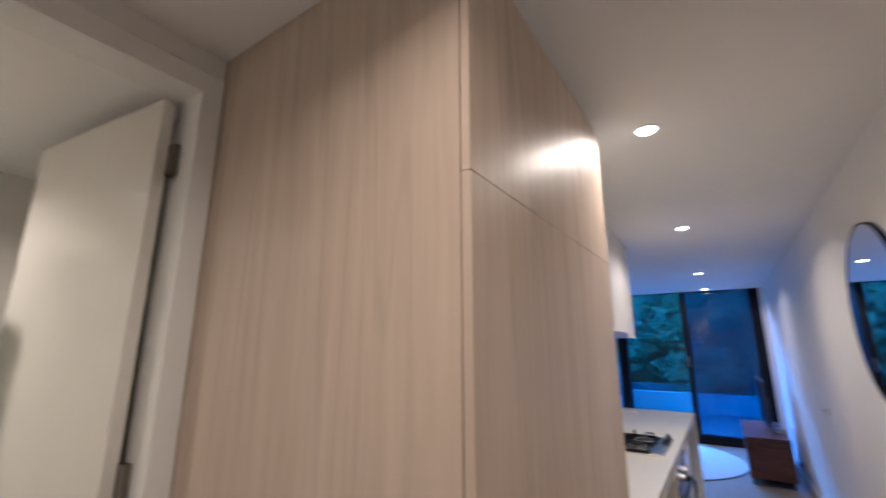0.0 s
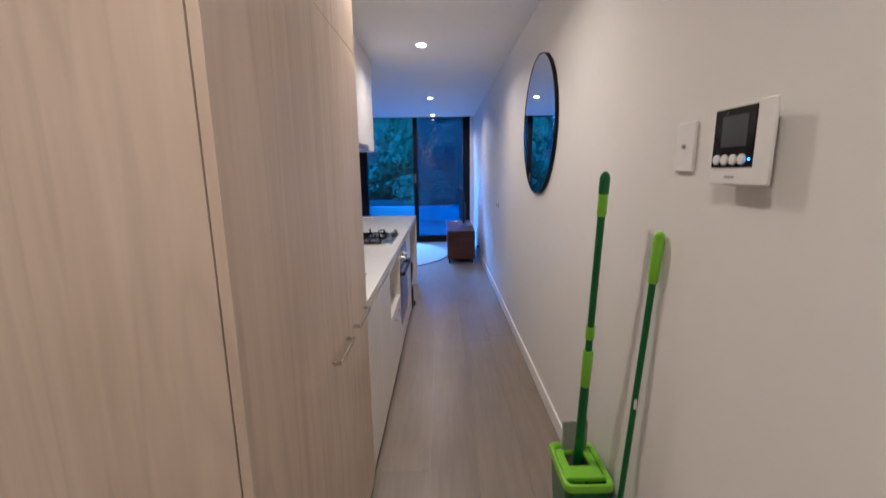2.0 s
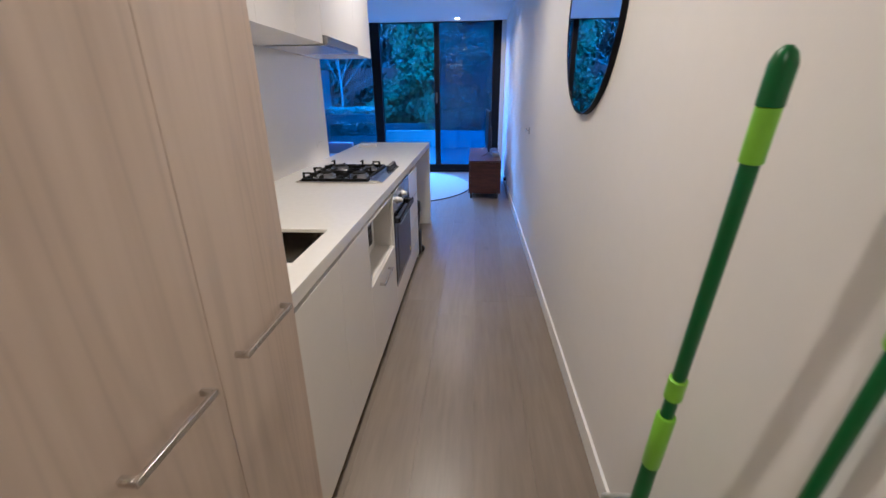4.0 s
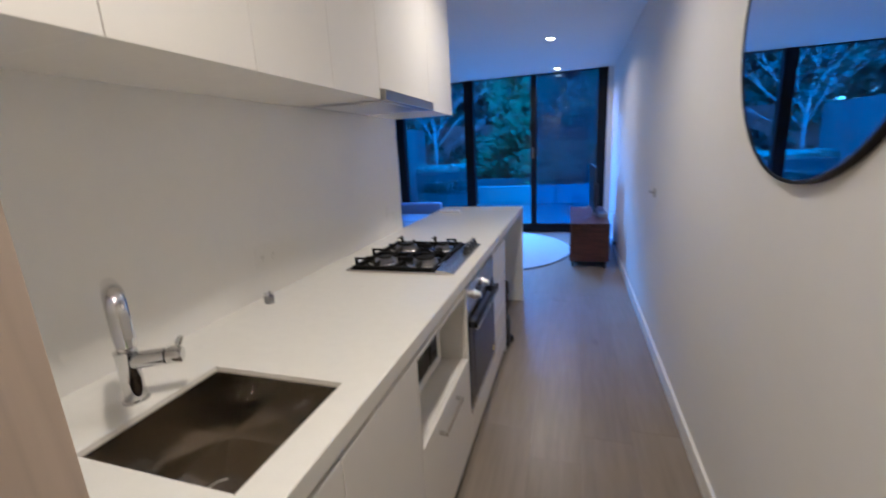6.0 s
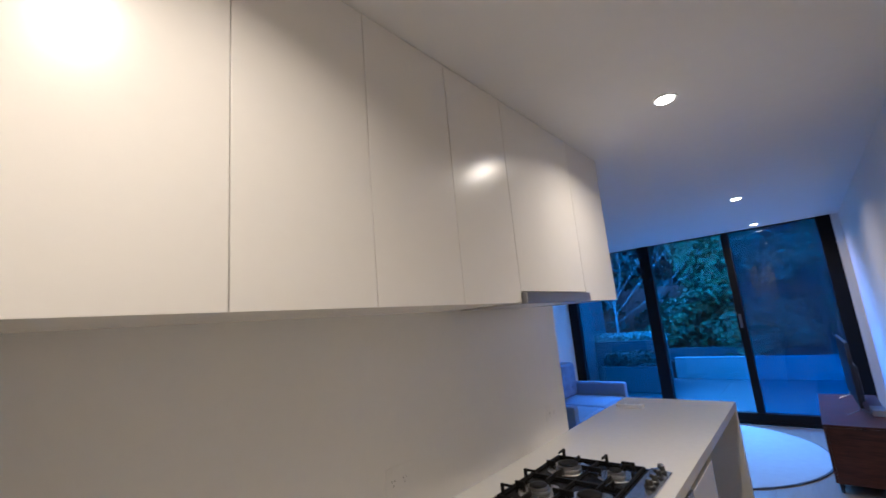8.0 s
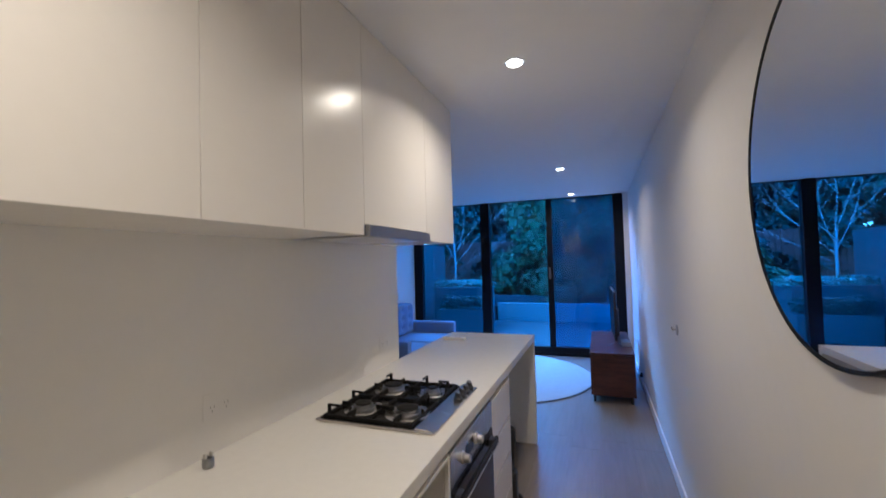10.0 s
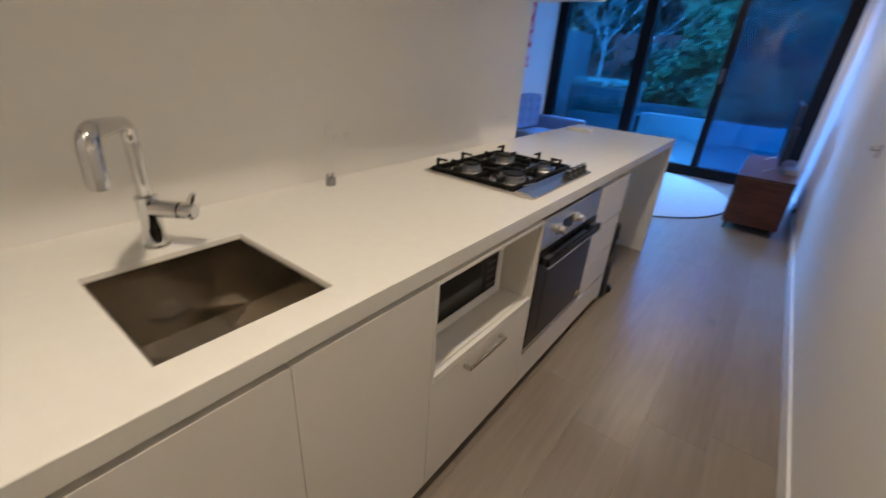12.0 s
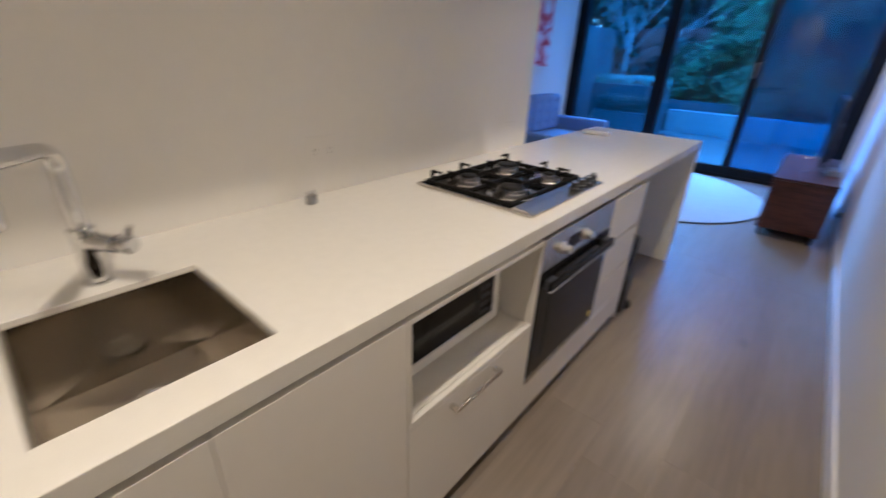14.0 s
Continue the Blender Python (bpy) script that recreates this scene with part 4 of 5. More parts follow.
def mop_set():
    b = thing("mop_bucket", (-0.119, -0.255, 0), "dark green plastic mop bucket with a lime rim", "bucket")
    x0, x1, y0, y1 = -0.203, -0.017, -0.385, -0.125
    seg = 6

    def rr(inset, z):
        out = []
        r = 0.028
        ax0, ax1, ay0, ay1 = x0 + inset, x1 - inset, y0 + inset, y1 - inset
        for cx, cy, a0 in ((ax1 - r, ay1 - r, 0), (ax0 + r, ay1 - r, 90), (ax0 + r, ay0 + r, 180), (ax1 - r, ay0 + r, 270)):
            for k in range(seg + 1):
                a = radians(a0 + 90 * k / seg)
                out.append((cx + r * math.cos(a), cy + r * math.sin(a), z))
        return out

    def shell(levels, close=True):
        bm = bmesh.new()
        rings = [[bm.verts.new(p) for p in rr(i, z)] for i, z in levels]
        n = len(rings[0])
        for a, c in zip(rings, rings[1:]):
            for k in range(n):
                bm.faces.new((a[k], a[(k + 1) % n], c[(k + 1) % n], c[k]))
        if close:
            bm.faces.new(list(reversed(rings[0])))
            bm.faces.new(rings[-1])
        else:
            for k in range(n):
                bm.faces.new((rings[-1][k], rings[-1][(k + 1) % n], rings[0][(k + 1) % n], rings[0][k]))
        return bm

    part("tub", shell([(0.030, 0.0), (0.022, 0.004), (0.007, 0.296), (0.012, 0.296), (0.027, 0.012)]), M_GREEN, b)
    part("rim", shell([(0.0, 0.290), (-0.002, 0.304), (0.002, 0.318), (0.010, 0.320), (0.018, 0.312), (0.014, 0.290)], False), M_LIME, b, "lime green rim")
    part("wringer", ring_slab('z', 0.284, 0.302, (x0 + 0.016, x1 - 0.016, y0 + 0.067, y1 - 0.018), (x0 + 0.055, x1 - 0.050, y0 + 0.135, y1 - 0.045), 0.004), M_LIME, b, "lime green wringer insert")
    part("wringer_tray", box(x0 + 0.020, x1 - 0.020, y0 + 0.020, y0 + 0.0665, 0.262, 0.276, 0.003), M_LIME, b, "lime green tray")
    part("wringer_bar", box(x0 + 0.016, x1 - 0.016, y0 + 0.05, y0 + 0.066, 0.294, 0.314, 0.004), M_LIME, b)
    m = thing("flat_mop", (-0.10, -0.15, 0.02), "green flat mop with a telescopic handle standing in its bucket", "mop")
    lo, hi = Vector((-0.092, -0.178, 0.20)), Vector((-0.118, -0.372, 1.455))

    def at(z):
        return lo + (hi - lo) * ((z - lo.z) / (hi.z - lo.z))

    def seg_tube(z0, z1, r0, r1=None):
        a, c = at(z0), at(z1)
        return tube([a, a + (c - a) * 0.02, c - (c - a) * 0.02, c], [r0 * 0.9, r0, r1 or r0, (r1 or r0) * 0.9], 18)

    part("lower_pole", seg_tube(0.20, 0.66, 0.020, 0.0165), M_GREEN, m)
    part("lower_collar", seg_tube(0.645, 0.80, 0.0185), M_LIME, m, "lime green collar")
    part("lock_ring", seg_tube(0.80, 0.85, 0.0125), M_GREEN, m)
    part("upper_collar", seg_tube(0.85, 0.90, 0.0165), M_LIME, m, "lime green collar")
    part("upper_pole", seg_tube(0.90, 1.33, 0.0125), M_GREEN, m)
    part("grip_band", seg_tube(1.31, 1.385, 0.0155), M_LIME, m, "lime green band")
    part("grip", tube([at(1.385), at(1.435), at(1.448), at(1.455)], [0.0165, 0.0165, 0.012, 0.004], 18), M_GREEN, m)
    part("head_plate", box(-0.152, -0.046, -0.158, -0.146, 0.03, 0.435, 0.006, 3), M_SMOKE, m, "grey plastic mop head plate standing upright")
    part("hinge_block", box(-0.115, -0.072, -0.190, -0.1465, 0.19, 0.225, 0.004), M_GREEN, m)
    s = thing("broom", (-0.05, -0.41, 0), "dark green broom handle with a lime grip leaning on the wall", "broom")
    a, c = Vector((-0.036, -0.425, 0.035)), Vector((-0.018, -0.542, 1.285))
    part("pole", tube([a, c - (c - a) * 0.12], 0.0098, 16), M_GREEN, s)
    part("grip", tube([c - (c - a) * 0.125, c - (c - a) * 0.12, c - (c - a) * 0.02, c - (c - a) * 0.005, c], [0.012, 0.0145, 0.0155, 0.012, 0.005], 18), M_LIME, s, "lime green grip")
    part("foot_block", box(-0.066, -0.017, -0.452, -0.390, 0.0, 0.04, 0.008, 3), M_GREEN, s)
    part("mark", box(-0.032, -0.024, -0.5010, -0.4955, 0.70, 0.735), M_WHITEP, s)


mop_set()

caddy = thing("vacuum_cleaner", (-1.1, 2.64, 0), "black cleaner head and hose resting under the bench overhang", "vacuum cleaner")
part("dust_bin", box(-1.20, -0.966, 2.556, 2.655, 0.003, 0.245, 0.03, 4), M_BLACKP, caddy)
part("wheel", lathe([(0.03, -0.012), (0.034, -0.008), (0.034, 0.008), (0.03, 0.012)], 24, (-0.98, 2.668, 0.034), 'y'), M_BLACKP, caddy)
part("wand", tube(arc_path([(-1.01, 2.60, 0.22), (-0.985, 2.60, 0.34), (-0.983, 2.575, 0.50)], 0.05), 0.014, 14), M_BLACKP, caddy)
part("wand_grip", tube([(-0.981, 2.582, 0.42), (-0.981, 2.575, 0.50), (-1.03, 2.575, 0.53)], [0.018, 0.02, 0.015], 14), M_BLACKP, caddy)


# ---------------------------------------------------------------- living room
def rug():
    r = thing("round_rug", (-1.75, 5.57, 0), "large round cream rug with a dark bound edge", "rug")
    part("carpet", lathe([(1.19, 0.001), (1.193, 0.012), (1.185, 0.016)], 128, (-1.75, 5.57, 0)), M_RUG, r)
    part("binding", lathe([(1.194, 0.0005), (1.208, 0.003), (1.206, 0.011), (1.194, 0.013)], 128, (-1.75, 5.57, 0)), M_RUGEDGE, r, "dark bound edge")


rug()


def tv_unit():
    u = thing("tv_cabinet", (-0.33, 5.45, 0), "low dark walnut television cabinet on short black legs", "cabinet")
    x0, x1, y0, y1, zb, zt = -0.570, -0.130, 4.755, 6.15, 0.075, 0.525
    part("body", box(x0 + 0.02, x1, y0 + 0.001, y1, zb, zt - 0.021, 0.002), M_WALNUT, u)
    part("top", box(x0, x1, y0 - 0.002, y1 + 0.002, zt - 0.02, zt, 0.003), M_WALNUT, u)
    for k in range(3):
        a = y0 + 0.004 + k * (y1 - y0 - 0.008) / 3
        d = part("door", box(x0 + 0.001, x0 + 0.0195, a + 0.002, a + (y1 - y0 - 0.008) / 3 - 0.002, zb + 0.002, zt - 0.023, 0.002), M_WALNUT, u)
    for x in (x0 + 0.035, x1 - 0.04):
        for y in (y0 + 0.04, y1 - 0.04):
            part("leg", tube([(x, y, 0.0), (x, y, zb + 0.002)], [0.011, 0.016], 12), M_BLACKP, u)


tv_unit()


def television():
    t = thing("television", (-0.30, 5.55, 0.525), "slim black flat-screen television on splayed silver feet", "television")
    m = Matrix.Translation((-0.302, 5.55, 0)) @ Matrix.Rotation(radians(1.2), 4, 'Z')

    def place(bm):
        bmesh.ops.transform(bm, matrix=m, verts=bm.verts)
        return bm

    part("panel", place(box(-0.012, 0.012, -0.48, 0.48, 0.60, 1.145, 0.004)), M_BLACKP, t)
    part("screen", place(box(-0.0135, -0.0115, -0.472, 0.472, 0.612, 1.137)), M_TVSCREEN, t, "dark matt screen")
    part("rear_housing", place(box(0.0125, 0.045, -0.30, 0.30, 0.62, 0.93, 0.012)), M_BLACKP, t)
    for y in (-0.38, 0.38):
        bm = tube([(-0.10, y - 0.02, 0.5295), (-0.02, y, 0.562), (0.0, y, 0.61)], 0.006)
        tube([(0.10, y - 0.02, 0.5295), (0.02, y, 0.562), (0.0, y, 0.61)], 0.006, bm=bm)
        part("foot", place(bm), M_HOOD, t, "splayed silver foot")


television()
router = thing("modem", (-0.17, 5.28, 0.525), "small grey modem box lying on the cabinet", "modem")
part("casing", box(-0.235, -0.135, 5.15, 5.36, 0.5255, 0.575, 0.008), M_GREYP, router)
part("status_strip", box(-0.236, -0.234, 5.2, 5.3, 0.545, 0.552), M_BLACKP, router)
cable = thing("power_cable", (-0.06, 5.3, 0), "white power cable hanging behind the television cabinet", "cable")
part("lead", tube(arc_path([(-0.14, 5.25, 0.57), (-0.07, 5.24, 0.60), (-0.05, 5.22, 0.45), (-0.06, 5.20, 0.25), (-0.035, 5.40, 0.16)], 0.06), 0.0035, 8), M_WHITEP, cable)
part("plug", box(-0.045, -0.012, 5.385, 5.425, 0.13, 0.18, 0.006), M_BLACKP, cable, "black wall plug")
wsock = thing("power_socket", (0, 5.42, 0.12), "white power socket low on the wall", "power socket")
part("plate", box(-0.009, -0.0005, 5.36, 5.48, 0.118, 0.195, 0.003), M_WHITEP, wsock)


def cushion(x0, x1, y0, y1, z0, z1, r=0.05, tufts=None):
    """A padded block with rounded edges; tufts pulls in dimples at rows and columns of its +x face."""
    bm = box(x0, x1, y0, y1, z0, z1)
    bmesh.ops.subdivide_edges(bm, edges=list(bm.edges), cuts=15, use_grid_fill=True)
    cx, cy, cz = (x0 + x1) / 2, (y0 + y1) / 2, (z0 + z1) / 2
    hx, hy, hz = (x1 - x0) / 2, (y1 - y0) / 2, (z1 - z0) / 2
    for v in bm.verts:
        p = Vector((v.co.x - cx, v.co.y - cy, v.co.z - cz))
        q = Vector((max(-hx + r, min(hx - r, p.x)), max(-hy + r, min(hy - r, p.y)), max(-hz + r, min(hz - r, p.z))))
        d = p - q
        if d.length > 1e-6:
            p = q + d.normalized() * r
        v.co = (cx + p.x, cy + p.y, cz + p.z)
        if tufts and v.co.x > cx:
            dip = 0.0
            for ty, tz in tufts:
                dd = math.hypot(v.co.y - ty, v.co.z - tz)
                dip = max(dip, 0.045 * math.exp(-(dd / 0.045) ** 2))
            v.co.x -= dip
    return bm


def sofa():
    s = thing("sofa", (-3.0, 5.1, 0), "grey-blue fabric two-seat sofa, blue window light in its colour, with buttoned back cushions", "sofa")
    y0, y1 = 4.25, 5.94
    xb, xf = -3.47, -2.48
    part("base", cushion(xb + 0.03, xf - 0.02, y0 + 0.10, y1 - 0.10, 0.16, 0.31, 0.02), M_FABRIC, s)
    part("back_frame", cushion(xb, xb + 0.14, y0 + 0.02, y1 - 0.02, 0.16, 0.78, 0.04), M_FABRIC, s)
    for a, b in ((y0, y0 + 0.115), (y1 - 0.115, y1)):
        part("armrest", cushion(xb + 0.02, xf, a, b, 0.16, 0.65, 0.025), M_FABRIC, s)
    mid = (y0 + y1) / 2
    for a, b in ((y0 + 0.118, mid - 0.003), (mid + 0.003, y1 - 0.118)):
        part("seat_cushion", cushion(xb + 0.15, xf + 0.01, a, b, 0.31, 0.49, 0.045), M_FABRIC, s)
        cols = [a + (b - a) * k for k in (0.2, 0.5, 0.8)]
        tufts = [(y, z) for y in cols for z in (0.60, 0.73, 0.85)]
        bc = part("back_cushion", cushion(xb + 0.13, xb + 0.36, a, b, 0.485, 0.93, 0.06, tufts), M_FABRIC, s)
        for ty, tz in tufts:
            part("button", lathe([(0.012, 0.0), (0.011, 0.004), (0.006, 0.007)], 12, (xb + 0.312, ty, tz), 'x'), M_FABRIC, bc)
    for x in (xb + 0.08, xf - 0.08):
        for y in (y0 + 0.08, y1 - 0.08):
            part("leg", tube([(x, y, 0.0), (x, y, 0.165)], [0.012, 0.02], 12), M_WALNUT, s)


sofa()
art = thing("canvas_picture", (LIV_L, 5.75, 1.25), "unframed canvas of red and pink abstract flowers", "picture")
part("canvas", box(LIV_L + 0.0005, LIV_L + 0.035, 5.45, 6.03, 1.25, 2.10, 0.003), M_ART, art)

# ---------------------------------------------------------------- terrace and garden
setting("ground", box(-400, 400, WIN_Y + 0.11, 800, -0.6, -0.12), M_GROUND, "dark earth ground beyond the terrace", "ground")
setting("terrace_base", box(-7.0, 3.0, WIN_Y + 0.08, 10.9, -0.119, TERR - 0.022), M_GREYWALL, "concrete base of the terrace", "pavement")
planter = thing("planter_wall", (-2, 11, TERR), "low white rendered planter wall along the terrace", "planter wall")
part("wall", box(-3.0, 5.0, 10.9, 11.1, -0.12, 0.40, 0.006), M_RENDERW, planter)
part("soil_bed", box(-7.0, 5.0, 11.105, 14.0, -0.12, 0.30), M_SOIL, planter, "dark garden soil")
setting("side_wall", box(-5.6, -4.35, 7.2, 10.6, -0.12, 1.95), M_GREYWALL, "grey rendered privacy wall beside the terrace", "wall")
bank = thing("retaining_wall", (-2.5, 11.55, 0.30), "low grey rendered retaining wall behind the planter", "retaining wall")
part("wall", box(-3.6, -1.5, 11.5, 11.62, 0.295, 0.56, 0.006), M_GREYWALL, bank)
raised = thing("raised_planter", (-3.7, 10.2, TERR), "grey rendered raised planter with a clipped hedge", "planter")
part("box_wall", box(-4.345, -3.005, 9.75, 10.6, -0.12, 0.90, 0.008), M_GREYWALL, raised)
tub = thing("planter_box", (-3.3, 9.15, TERR), "long grey planter box on the terrace", "planter box")
part("box", box(-3.95, -2.78, 8.95, 9.35, TERR + 0.001, 0.45, 0.012), M_GREYWALL, tub)


def leaf_cloud(blobs, count, size, rng, whorl=6):
    """Whorls of small folded leaves over the skins of several uneven clumps."""
    verts, faces = [], []
    tot = sum(b[3] ** 2 for b in blobs)
    for bx, by, bz, r, sq in blobs:
        for _ in range(int(count * r * r / tot / whorl)):
            v = Vector((rng.gauss(0, 1), rng.gauss(0, 1), rng.gauss(0, 1))).normalized()
            n = noise.noise(Vector((bx, by, bz)) + v * 2.2)
            rad = r * (0.72 + 0.42 * n + 0.25 * rng.random() ** 2)
            p = Vector((bx + v.x * rad, by + v.y * rad, bz + v.z * rad * sq))
            axis = (v + Vector((rng.uniform(-0.4, 0.4), rng.uniform(-0.4, 0.4), rng.uniform(0.2, 0.9)))).normalized()
            s = axis.cross(Vector((rng.uniform(-1, 1), rng.uniform(-1, 1), 0.3)))
            if s.length < 0.05:
                continue
            s.normalize()
            w = axis.cross(s)
            turn = rng.uniform(0, 6.28)
            for k in range(whorl):
                a = turn + 6.2832 * k / whorl + rng.uniform(-0.25, 0.25)
                out = s * math.cos(a) + w * math.sin(a)
                d = (out + axis * rng.uniform(0.1, 0.8)).normalized()
                side = d.cross(axis).normalized()
                up = side.cross(d)
                L = size * rng.uniform(0.6, 1.3)
                W = L * 0.42
                i = len(verts)
                verts += [p, p + d * L * 0.5 + side * W * 0.5 + up * W * 0.15, p + d * L - up * W * 0.2, p + d * L * 0.5 - side * W * 0.5 + up * W * 0.15, p + d * L * 0.5]
                faces += [(i, i + 1, i + 4), (i + 1, i + 2, i + 4), (i + 2, i + 3, i + 4), (i + 3, i, i + 4)]
    return verts, faces


def raw(name, verts, faces, material, parent, label=""):
    me = bpy.data.meshes.new(name)
    me.from_pydata([tuple(v) for v in verts], [], faces)
    me.materials.append(material)
    ob = new(name, me)
    ob.parent = parent
    if parent.type == 'EMPTY':
        ob.matrix_parent_inverse = Matrix.Translation(parent.location).inverted()
    if label:
        tagged(ob, label)
    return ob


def shrub(x, y, z, w, h, seed, material, leaves, size, label, inner):
    rng = random.Random(seed)
    ob = thing("shrub", (x, y, z), label, "shrub", "terrace shrubs")
    bm = bmesh.new()
    blobs = []
    for k in range(22):
        a = rng.uniform(0, 2 * math.pi)
        f = rng.uniform(0.06, 0.98) if k > 5 else rng.uniform(0.05, 0.28)
        rr = w * 0.42 * rng.random() ** 0.5 * (1.1 - 0.5 * f)
        bx, by, bz = x + rr * math.cos(a), y + rr * math.sin(a) * 0.7, z + h * f
        blobs.append((bx, by, bz, rng.uniform(0.2, 0.36) * w * 0.8, rng.uniform(0.75, 1.0)))
        tube([(x + rng.uniform(-0.05, 0.05), y, z - 0.02), (x + (bx - x) * 0.4, y + (by - y) * 0.4, z + h * f * 0.55), (bx, by, bz)], [0.035, 0.022, 0.008], 6, bm=bm)
    part("trunk", bm, M_BARKD, ob)
    v, f = leaf_cloud(blobs, leaves, size, rng)
    raw("crown", v, f, material, ob)
    # inner leaves in the given darker colour: crown shade put into the leaf
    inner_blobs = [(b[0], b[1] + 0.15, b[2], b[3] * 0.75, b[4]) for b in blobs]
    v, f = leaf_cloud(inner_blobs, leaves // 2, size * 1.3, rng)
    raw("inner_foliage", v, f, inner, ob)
    return ob


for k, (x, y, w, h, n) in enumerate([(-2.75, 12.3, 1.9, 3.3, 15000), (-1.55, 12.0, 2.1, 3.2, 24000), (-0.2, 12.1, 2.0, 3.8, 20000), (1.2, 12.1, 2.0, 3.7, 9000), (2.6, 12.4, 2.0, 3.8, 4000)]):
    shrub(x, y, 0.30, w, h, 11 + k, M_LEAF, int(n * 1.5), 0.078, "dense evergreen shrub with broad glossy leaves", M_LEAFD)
for k, (x, y, w, h, n) in enumerate([(-6.4, 17.8, 4.2, 7.2, 6000), (-9.9, 13.4, 3.6, 5.6, 4000), (-8.6, 16.6, 3.8, 6.4, 4000), (-7.6, 13.6, 3.4, 5.0, 5000), (-4.8, 15.8, 3.6, 6.0, 9000), (-2.4, 15.8, 3.4, 6.0, 7000), (-5.8, 14.6, 3.6, 4.6, 7000), (-3.6, 14.4, 3.2, 5.2, 8000), (-1.2, 14.6, 3.2, 5.8, 7000), (1.2, 14.6, 3.2, 5.8, 6000), (3.6, 14.5, 3.2, 5.4, 3000), (-4.4, 17.4, 4.0, 7.6, 9000), (-2.2, 17.6, 4.0, 7.6, 9000), (0.2, 17.4, 4.0, 7.4, 7000), (2.6, 17.6, 4.0, 7.0, 4000)]):
    shrub(x, y, -0.12, w, h, 41 + k, M_LEAFD, n, 0.25, "tall dark evergreen tree behind the shrubs", M_LEAFD)

rng_h = random.Random(5)
hedge = thing("hedge", (-3.7, 10.2, 0.86), "low clipped hedge with pale variegated leaves", "hedge")
blobs = [(-4.3 + 0.16 * k, 9.92 + 0.2 * j, 0.96, 0.14, 0.75) for k in range(9) for j in range(3)]
v, f = leaf_cloud(blobs, 7500, 0.05, rng_h)
raw("foliage", v, f, M_LEAFP, hedge)
part("stems", join(*[tube([(-4.25 + 0.2 * k, 10.15, 0.895), (-4.22 + 0.2 * k, 10.1, 1.0)], 0.008, 6) for k in range(6)]), M_BARKD, hedge)
boxshrub = thing("box_shrub", (-3.3, 9.15, 0.45), "rounded dark shrub growing in the planter box", "shrub")
v, f = leaf_cloud([(-3.75 + 0.16 * k, 9.15, 0.58, 0.20, 0.85) for k in range(6)], 6500, 0.045, rng_h)
raw("foliage", v, f, M_LEAFD, boxshrub)
part("stems", join(*[tube([(-3.7 + 0.2 * k, 9.15, 0.445), (-3.68 + 0.2 * k, 9.15, 0.6)], 0.008, 6) for k in range(5)]), M_BARKD, boxshrub)


def bare_tree():
    rng = random.Random(21)
    t = thing("bare_tree", (-3.97, 10.30, 0.86), "leafless tree with pale spreading branches", "tree")
    trunk, limbs = bmesh.new(), bmesh.new()

    def grow(p, d, length, r, depth):
        pts, rad = [p], [r]
        q = p
        for k in range(4):
            d = (d + Vector((rng.uniform(-0.16, 0.16), rng.uniform(-0.16, 0.16), rng.uniform(-0.04, 0.12)))).normalized()
            q = q + d * length / 4
            pts.append(q)
            rad.append(r * (1 - 0.13 * (k + 1)))
        tube(pts, [q * 0.30 for q in rad], 7 if depth < 2 else 5, bm=trunk if depth == 0 else limbs)
        if depth >= 6:
            return
        for k in range(3 if depth in (1, 2) else 2):
            i = (4, 3, 2)[k] if depth else 4
            ax = Vector((rng.uniform(-1, 1), rng.uniform(-1, 1), rng.uniform(-0.2, 0.5))).normalized()
            nd = (d + ax * rng.uniform(0.45, 0.8)).normalized()
            grow(pts[i], nd, length * rng.uniform(0.62, 0.85), rad[i] * 0.72, depth + 1)

    base = Vector((-3.97, 10.30, 0.86))
    fork = base + Vector((0.02, 0.0, 0.62))
    tube([base, base + Vector((0.015, 0.0, 0.3)), fork, fork + Vector((-0.03, 0.02, 0.5))], [0.034, 0.028, 0.024, 0.018], 8, bm=trunk)
    for k, (dx, dz, up, length) in enumerate(((0.85, 0.75, 0.0, 1.5), (0.55, 1.0, 0.18, 1.6), (-0.6, 0.9, 0.08, 1.3), (0.1, 1.0, 0.45, 1.5), (-0.3, 1.0, 0.4, 1.3), (1.0, 0.6, -0.2, 1.4), (0.75, 0.9, 0.3, 1.4))):
        grow(fork + Vector((0, 0, up)), Vector((dx, 0.25 * (-1) ** k, dz)).normalized(), length, 0.030 - 0.0015 * k, 1)
    part("trunk", trunk, M_BARK, t)
    part("branches", limbs, M_BARK, t)


bare_tree()

# small pieces last: floor boards, terrace pavers, fence boards
floor = setting("floor", join(box(NOOK_X, 0.0, -3.1, TALL_N - 0.001, -0.1, -0.013), box(WALL_L, 0.0, TALL_N - 0.001, WALL_END, -0.1, -0.013),
                              box(LIV_L, 0.0, WALL_END, WIN_Y - 0.05, -0.1, -0.013)), M_SUB, "grey-brown oak board floor", "floor")
rng_f = random.Random(9)
plank_mesh = {}


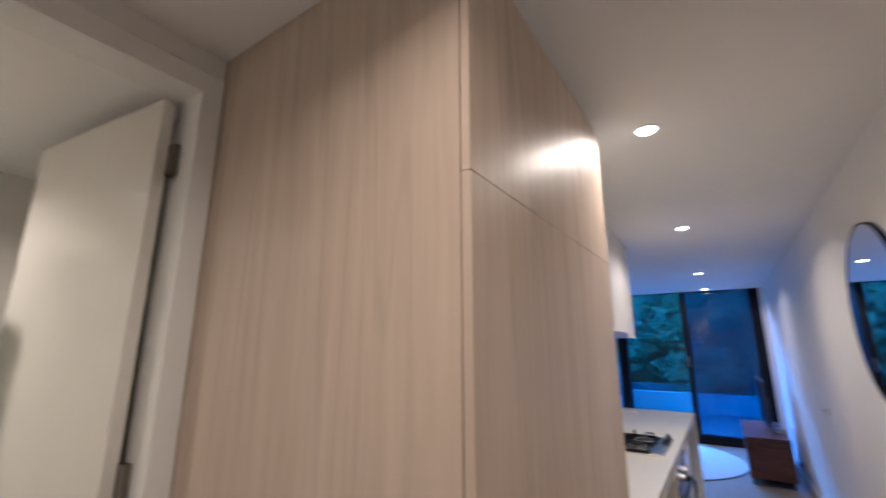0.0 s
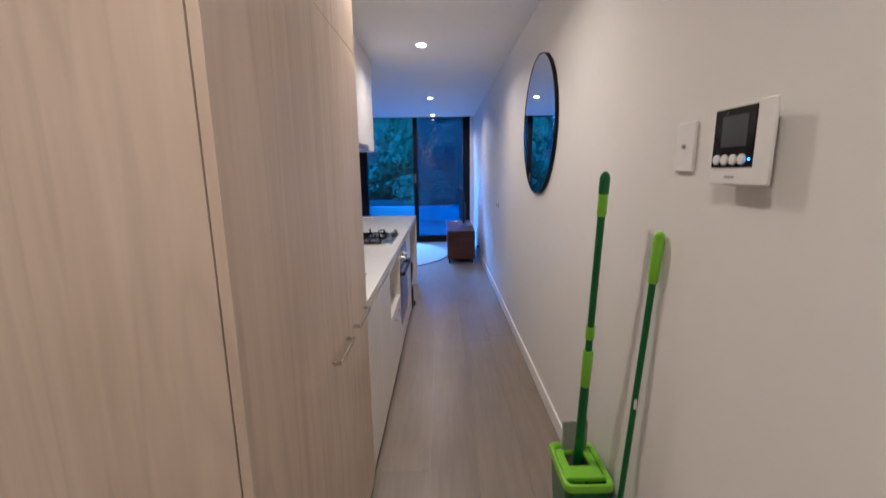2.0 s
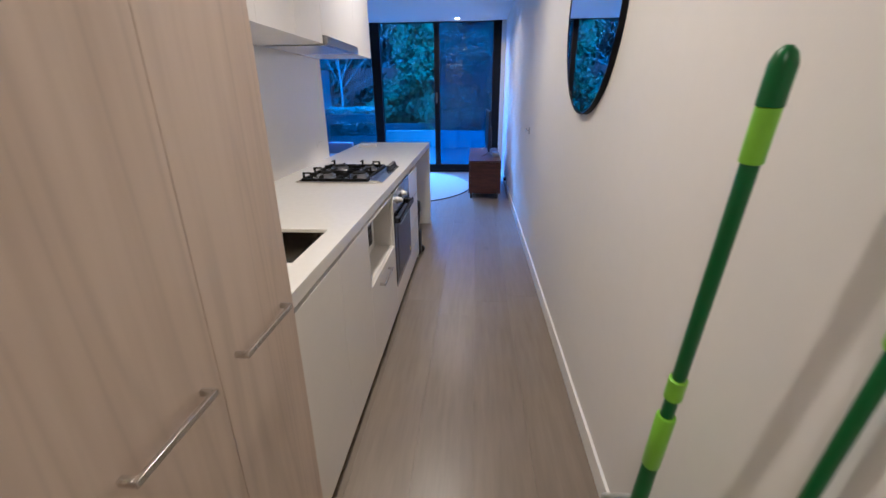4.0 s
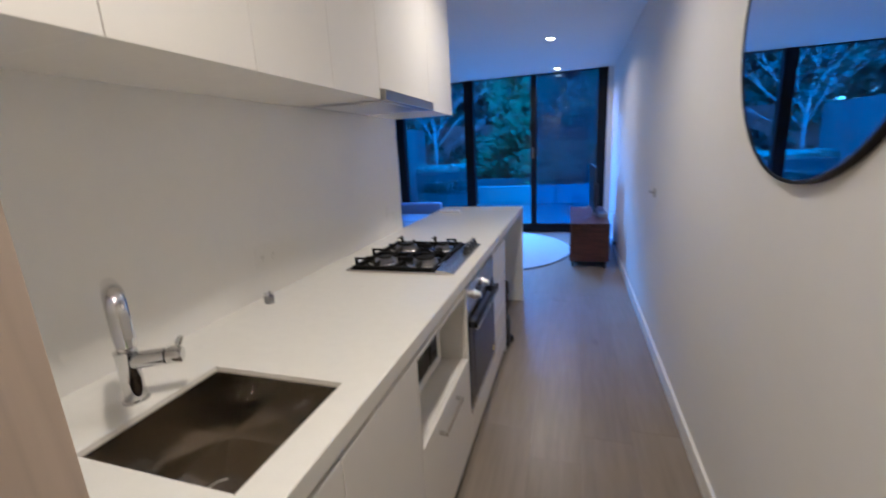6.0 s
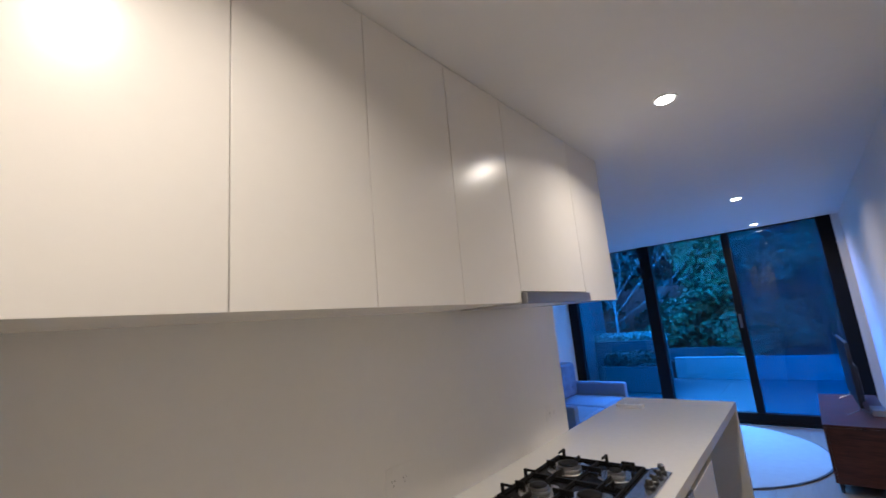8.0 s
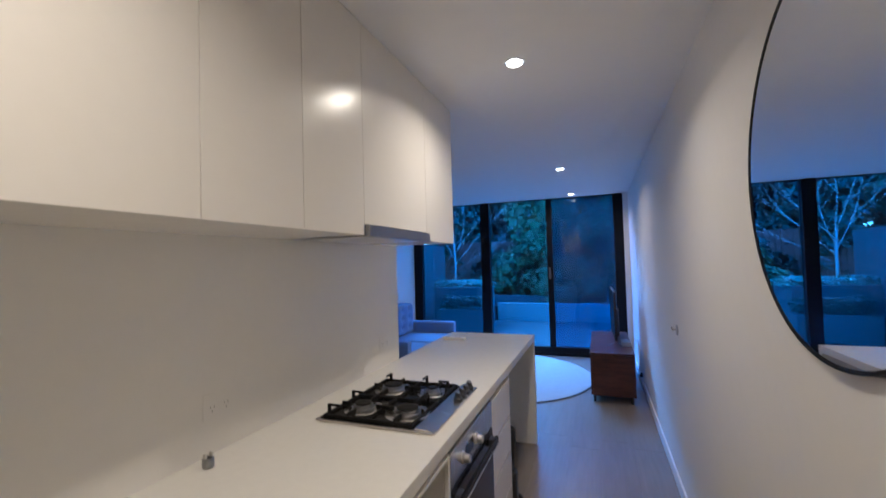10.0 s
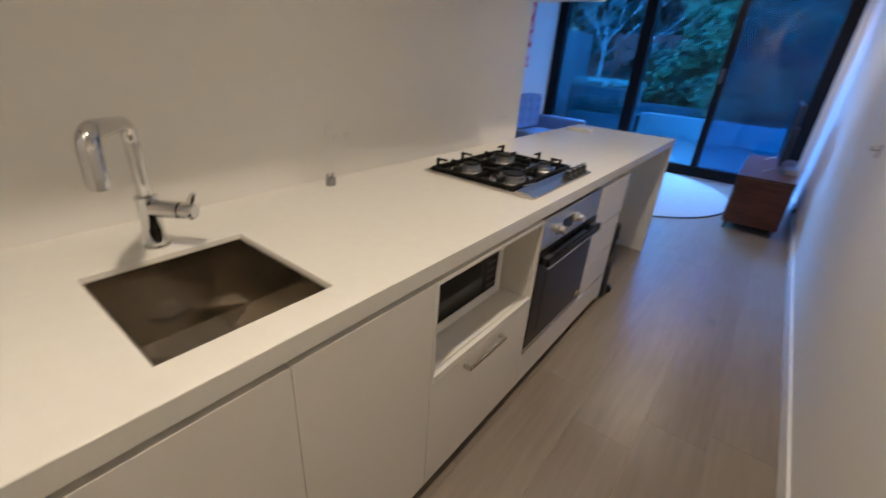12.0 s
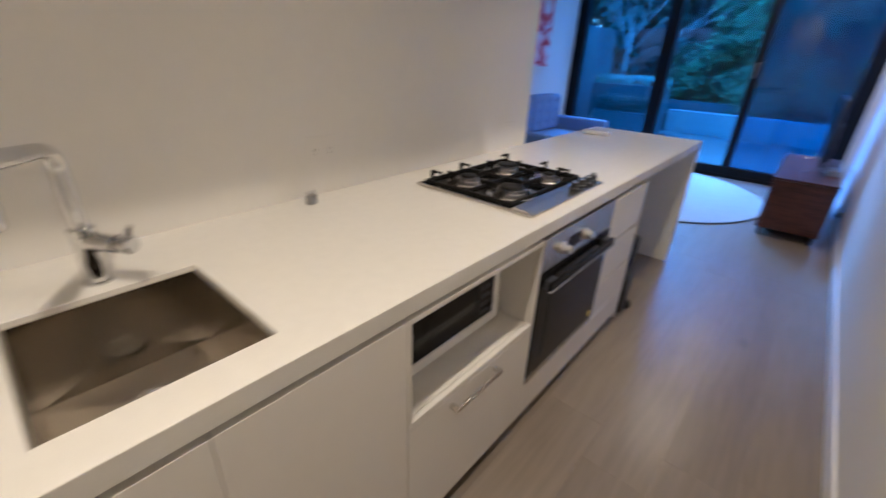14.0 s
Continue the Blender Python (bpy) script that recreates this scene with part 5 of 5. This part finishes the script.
def plank(x0, x1, y0, y1, material, parent, name="plank", z1=0.0, th=0.012, gap=0.0002):
    w, l = round(x1 - x0, 3), round(y1 - y0, 2)
    key = (name, w, l)
    if key not in plank_mesh:
        b = box(-w / 2 + gap, w / 2 - gap, -l / 2 + gap, l / 2 - gap, -th, 0.0, 0.0)
        top = [e for e in b.edges if all(abs(v.co.z) < 1e-6 for v in e.verts)]
        bmesh.ops.bevel(b, geom=top, offset=0.0006, segments=1, affect='EDGES')
        me = bpy.data.meshes.new(name)
        b.to_mesh(me)
        b.free()
        me.materials.append(material)
        plank_mesh[key] = me
    ob = new(name, plank_mesh[key])
    ob.parent = parent
    ob.location = ((x0 + x1) / 2, (y0 + y1) / 2, z1)
    return ob


PW = 0.24
col = 0
x = 0.0
while x > LIV_L + 0.01:
    xa = max(x - PW, LIV_L)
    start, stop = (-3.1 if x > NOOK_X + 0.02 else WALL_END), WIN_Y - 0.05
    y = start
    first = True
    while y < stop - 0.01:
        l = rng_f.choice((0.6, 0.9, 1.3)) if first else rng_f.choice((1.6, 1.9, 2.1))
        first = False
        ye = min(y + l, stop)
        if stop - ye < 0.3:
            ye = stop
        plank(xa, x, y, ye, M_FLOOR, floor)
        y = ye
    x -= PW

pave = setting("terrace_paving", box(-7.0, 3.0, WIN_Y + 0.08, 10.89, TERR - 0.0215, TERR - 0.012), M_SUB, "pale grey square terrace pavers", "pavement")
for i in range(12):
    for j in range(7):
        xa, ya = -4.34 + i * 0.6, WIN_Y + 0.085 + j * 0.6
        ye = min(ya + 0.6, 10.885)
        if ye - ya > 0.05:
            plank(xa, xa + 0.6, ya, ye, M_PAVE, pave, "paver", TERR, 0.0118, 0.002)

fence = thing("timber_fence", (-2, 13.9, -0.12), "dark brown timber paling fence behind the garden", "fence")
for k in range(90):
    xa = -7.5 + k * 0.14
    me_key = ("board",)
    if me_key not in plank_mesh:
        b = box(-0.066, 0.066, -0.01, 0.01, 0, 2.3, 0.002, 1)
        me = bpy.data.meshes.new("board")
        b.to_mesh(me)
        b.free()
        me.materials.append(M_FENCE)
        plank_mesh[me_key] = me
    bd = new("board", plank_mesh[me_key])
    bd.parent = fence
    bd.matrix_parent_inverse = Matrix.Translation(fence.location).inverted()
    bd.location = (xa, 14.05 + rng_f.uniform(-0.004, 0.004), -0.12)
for z in (0.3, 1.7):
    part("rail", box(-7.6, 5.2, 14.062, 14.10, z, z + 0.08), M_FENCE, fence)
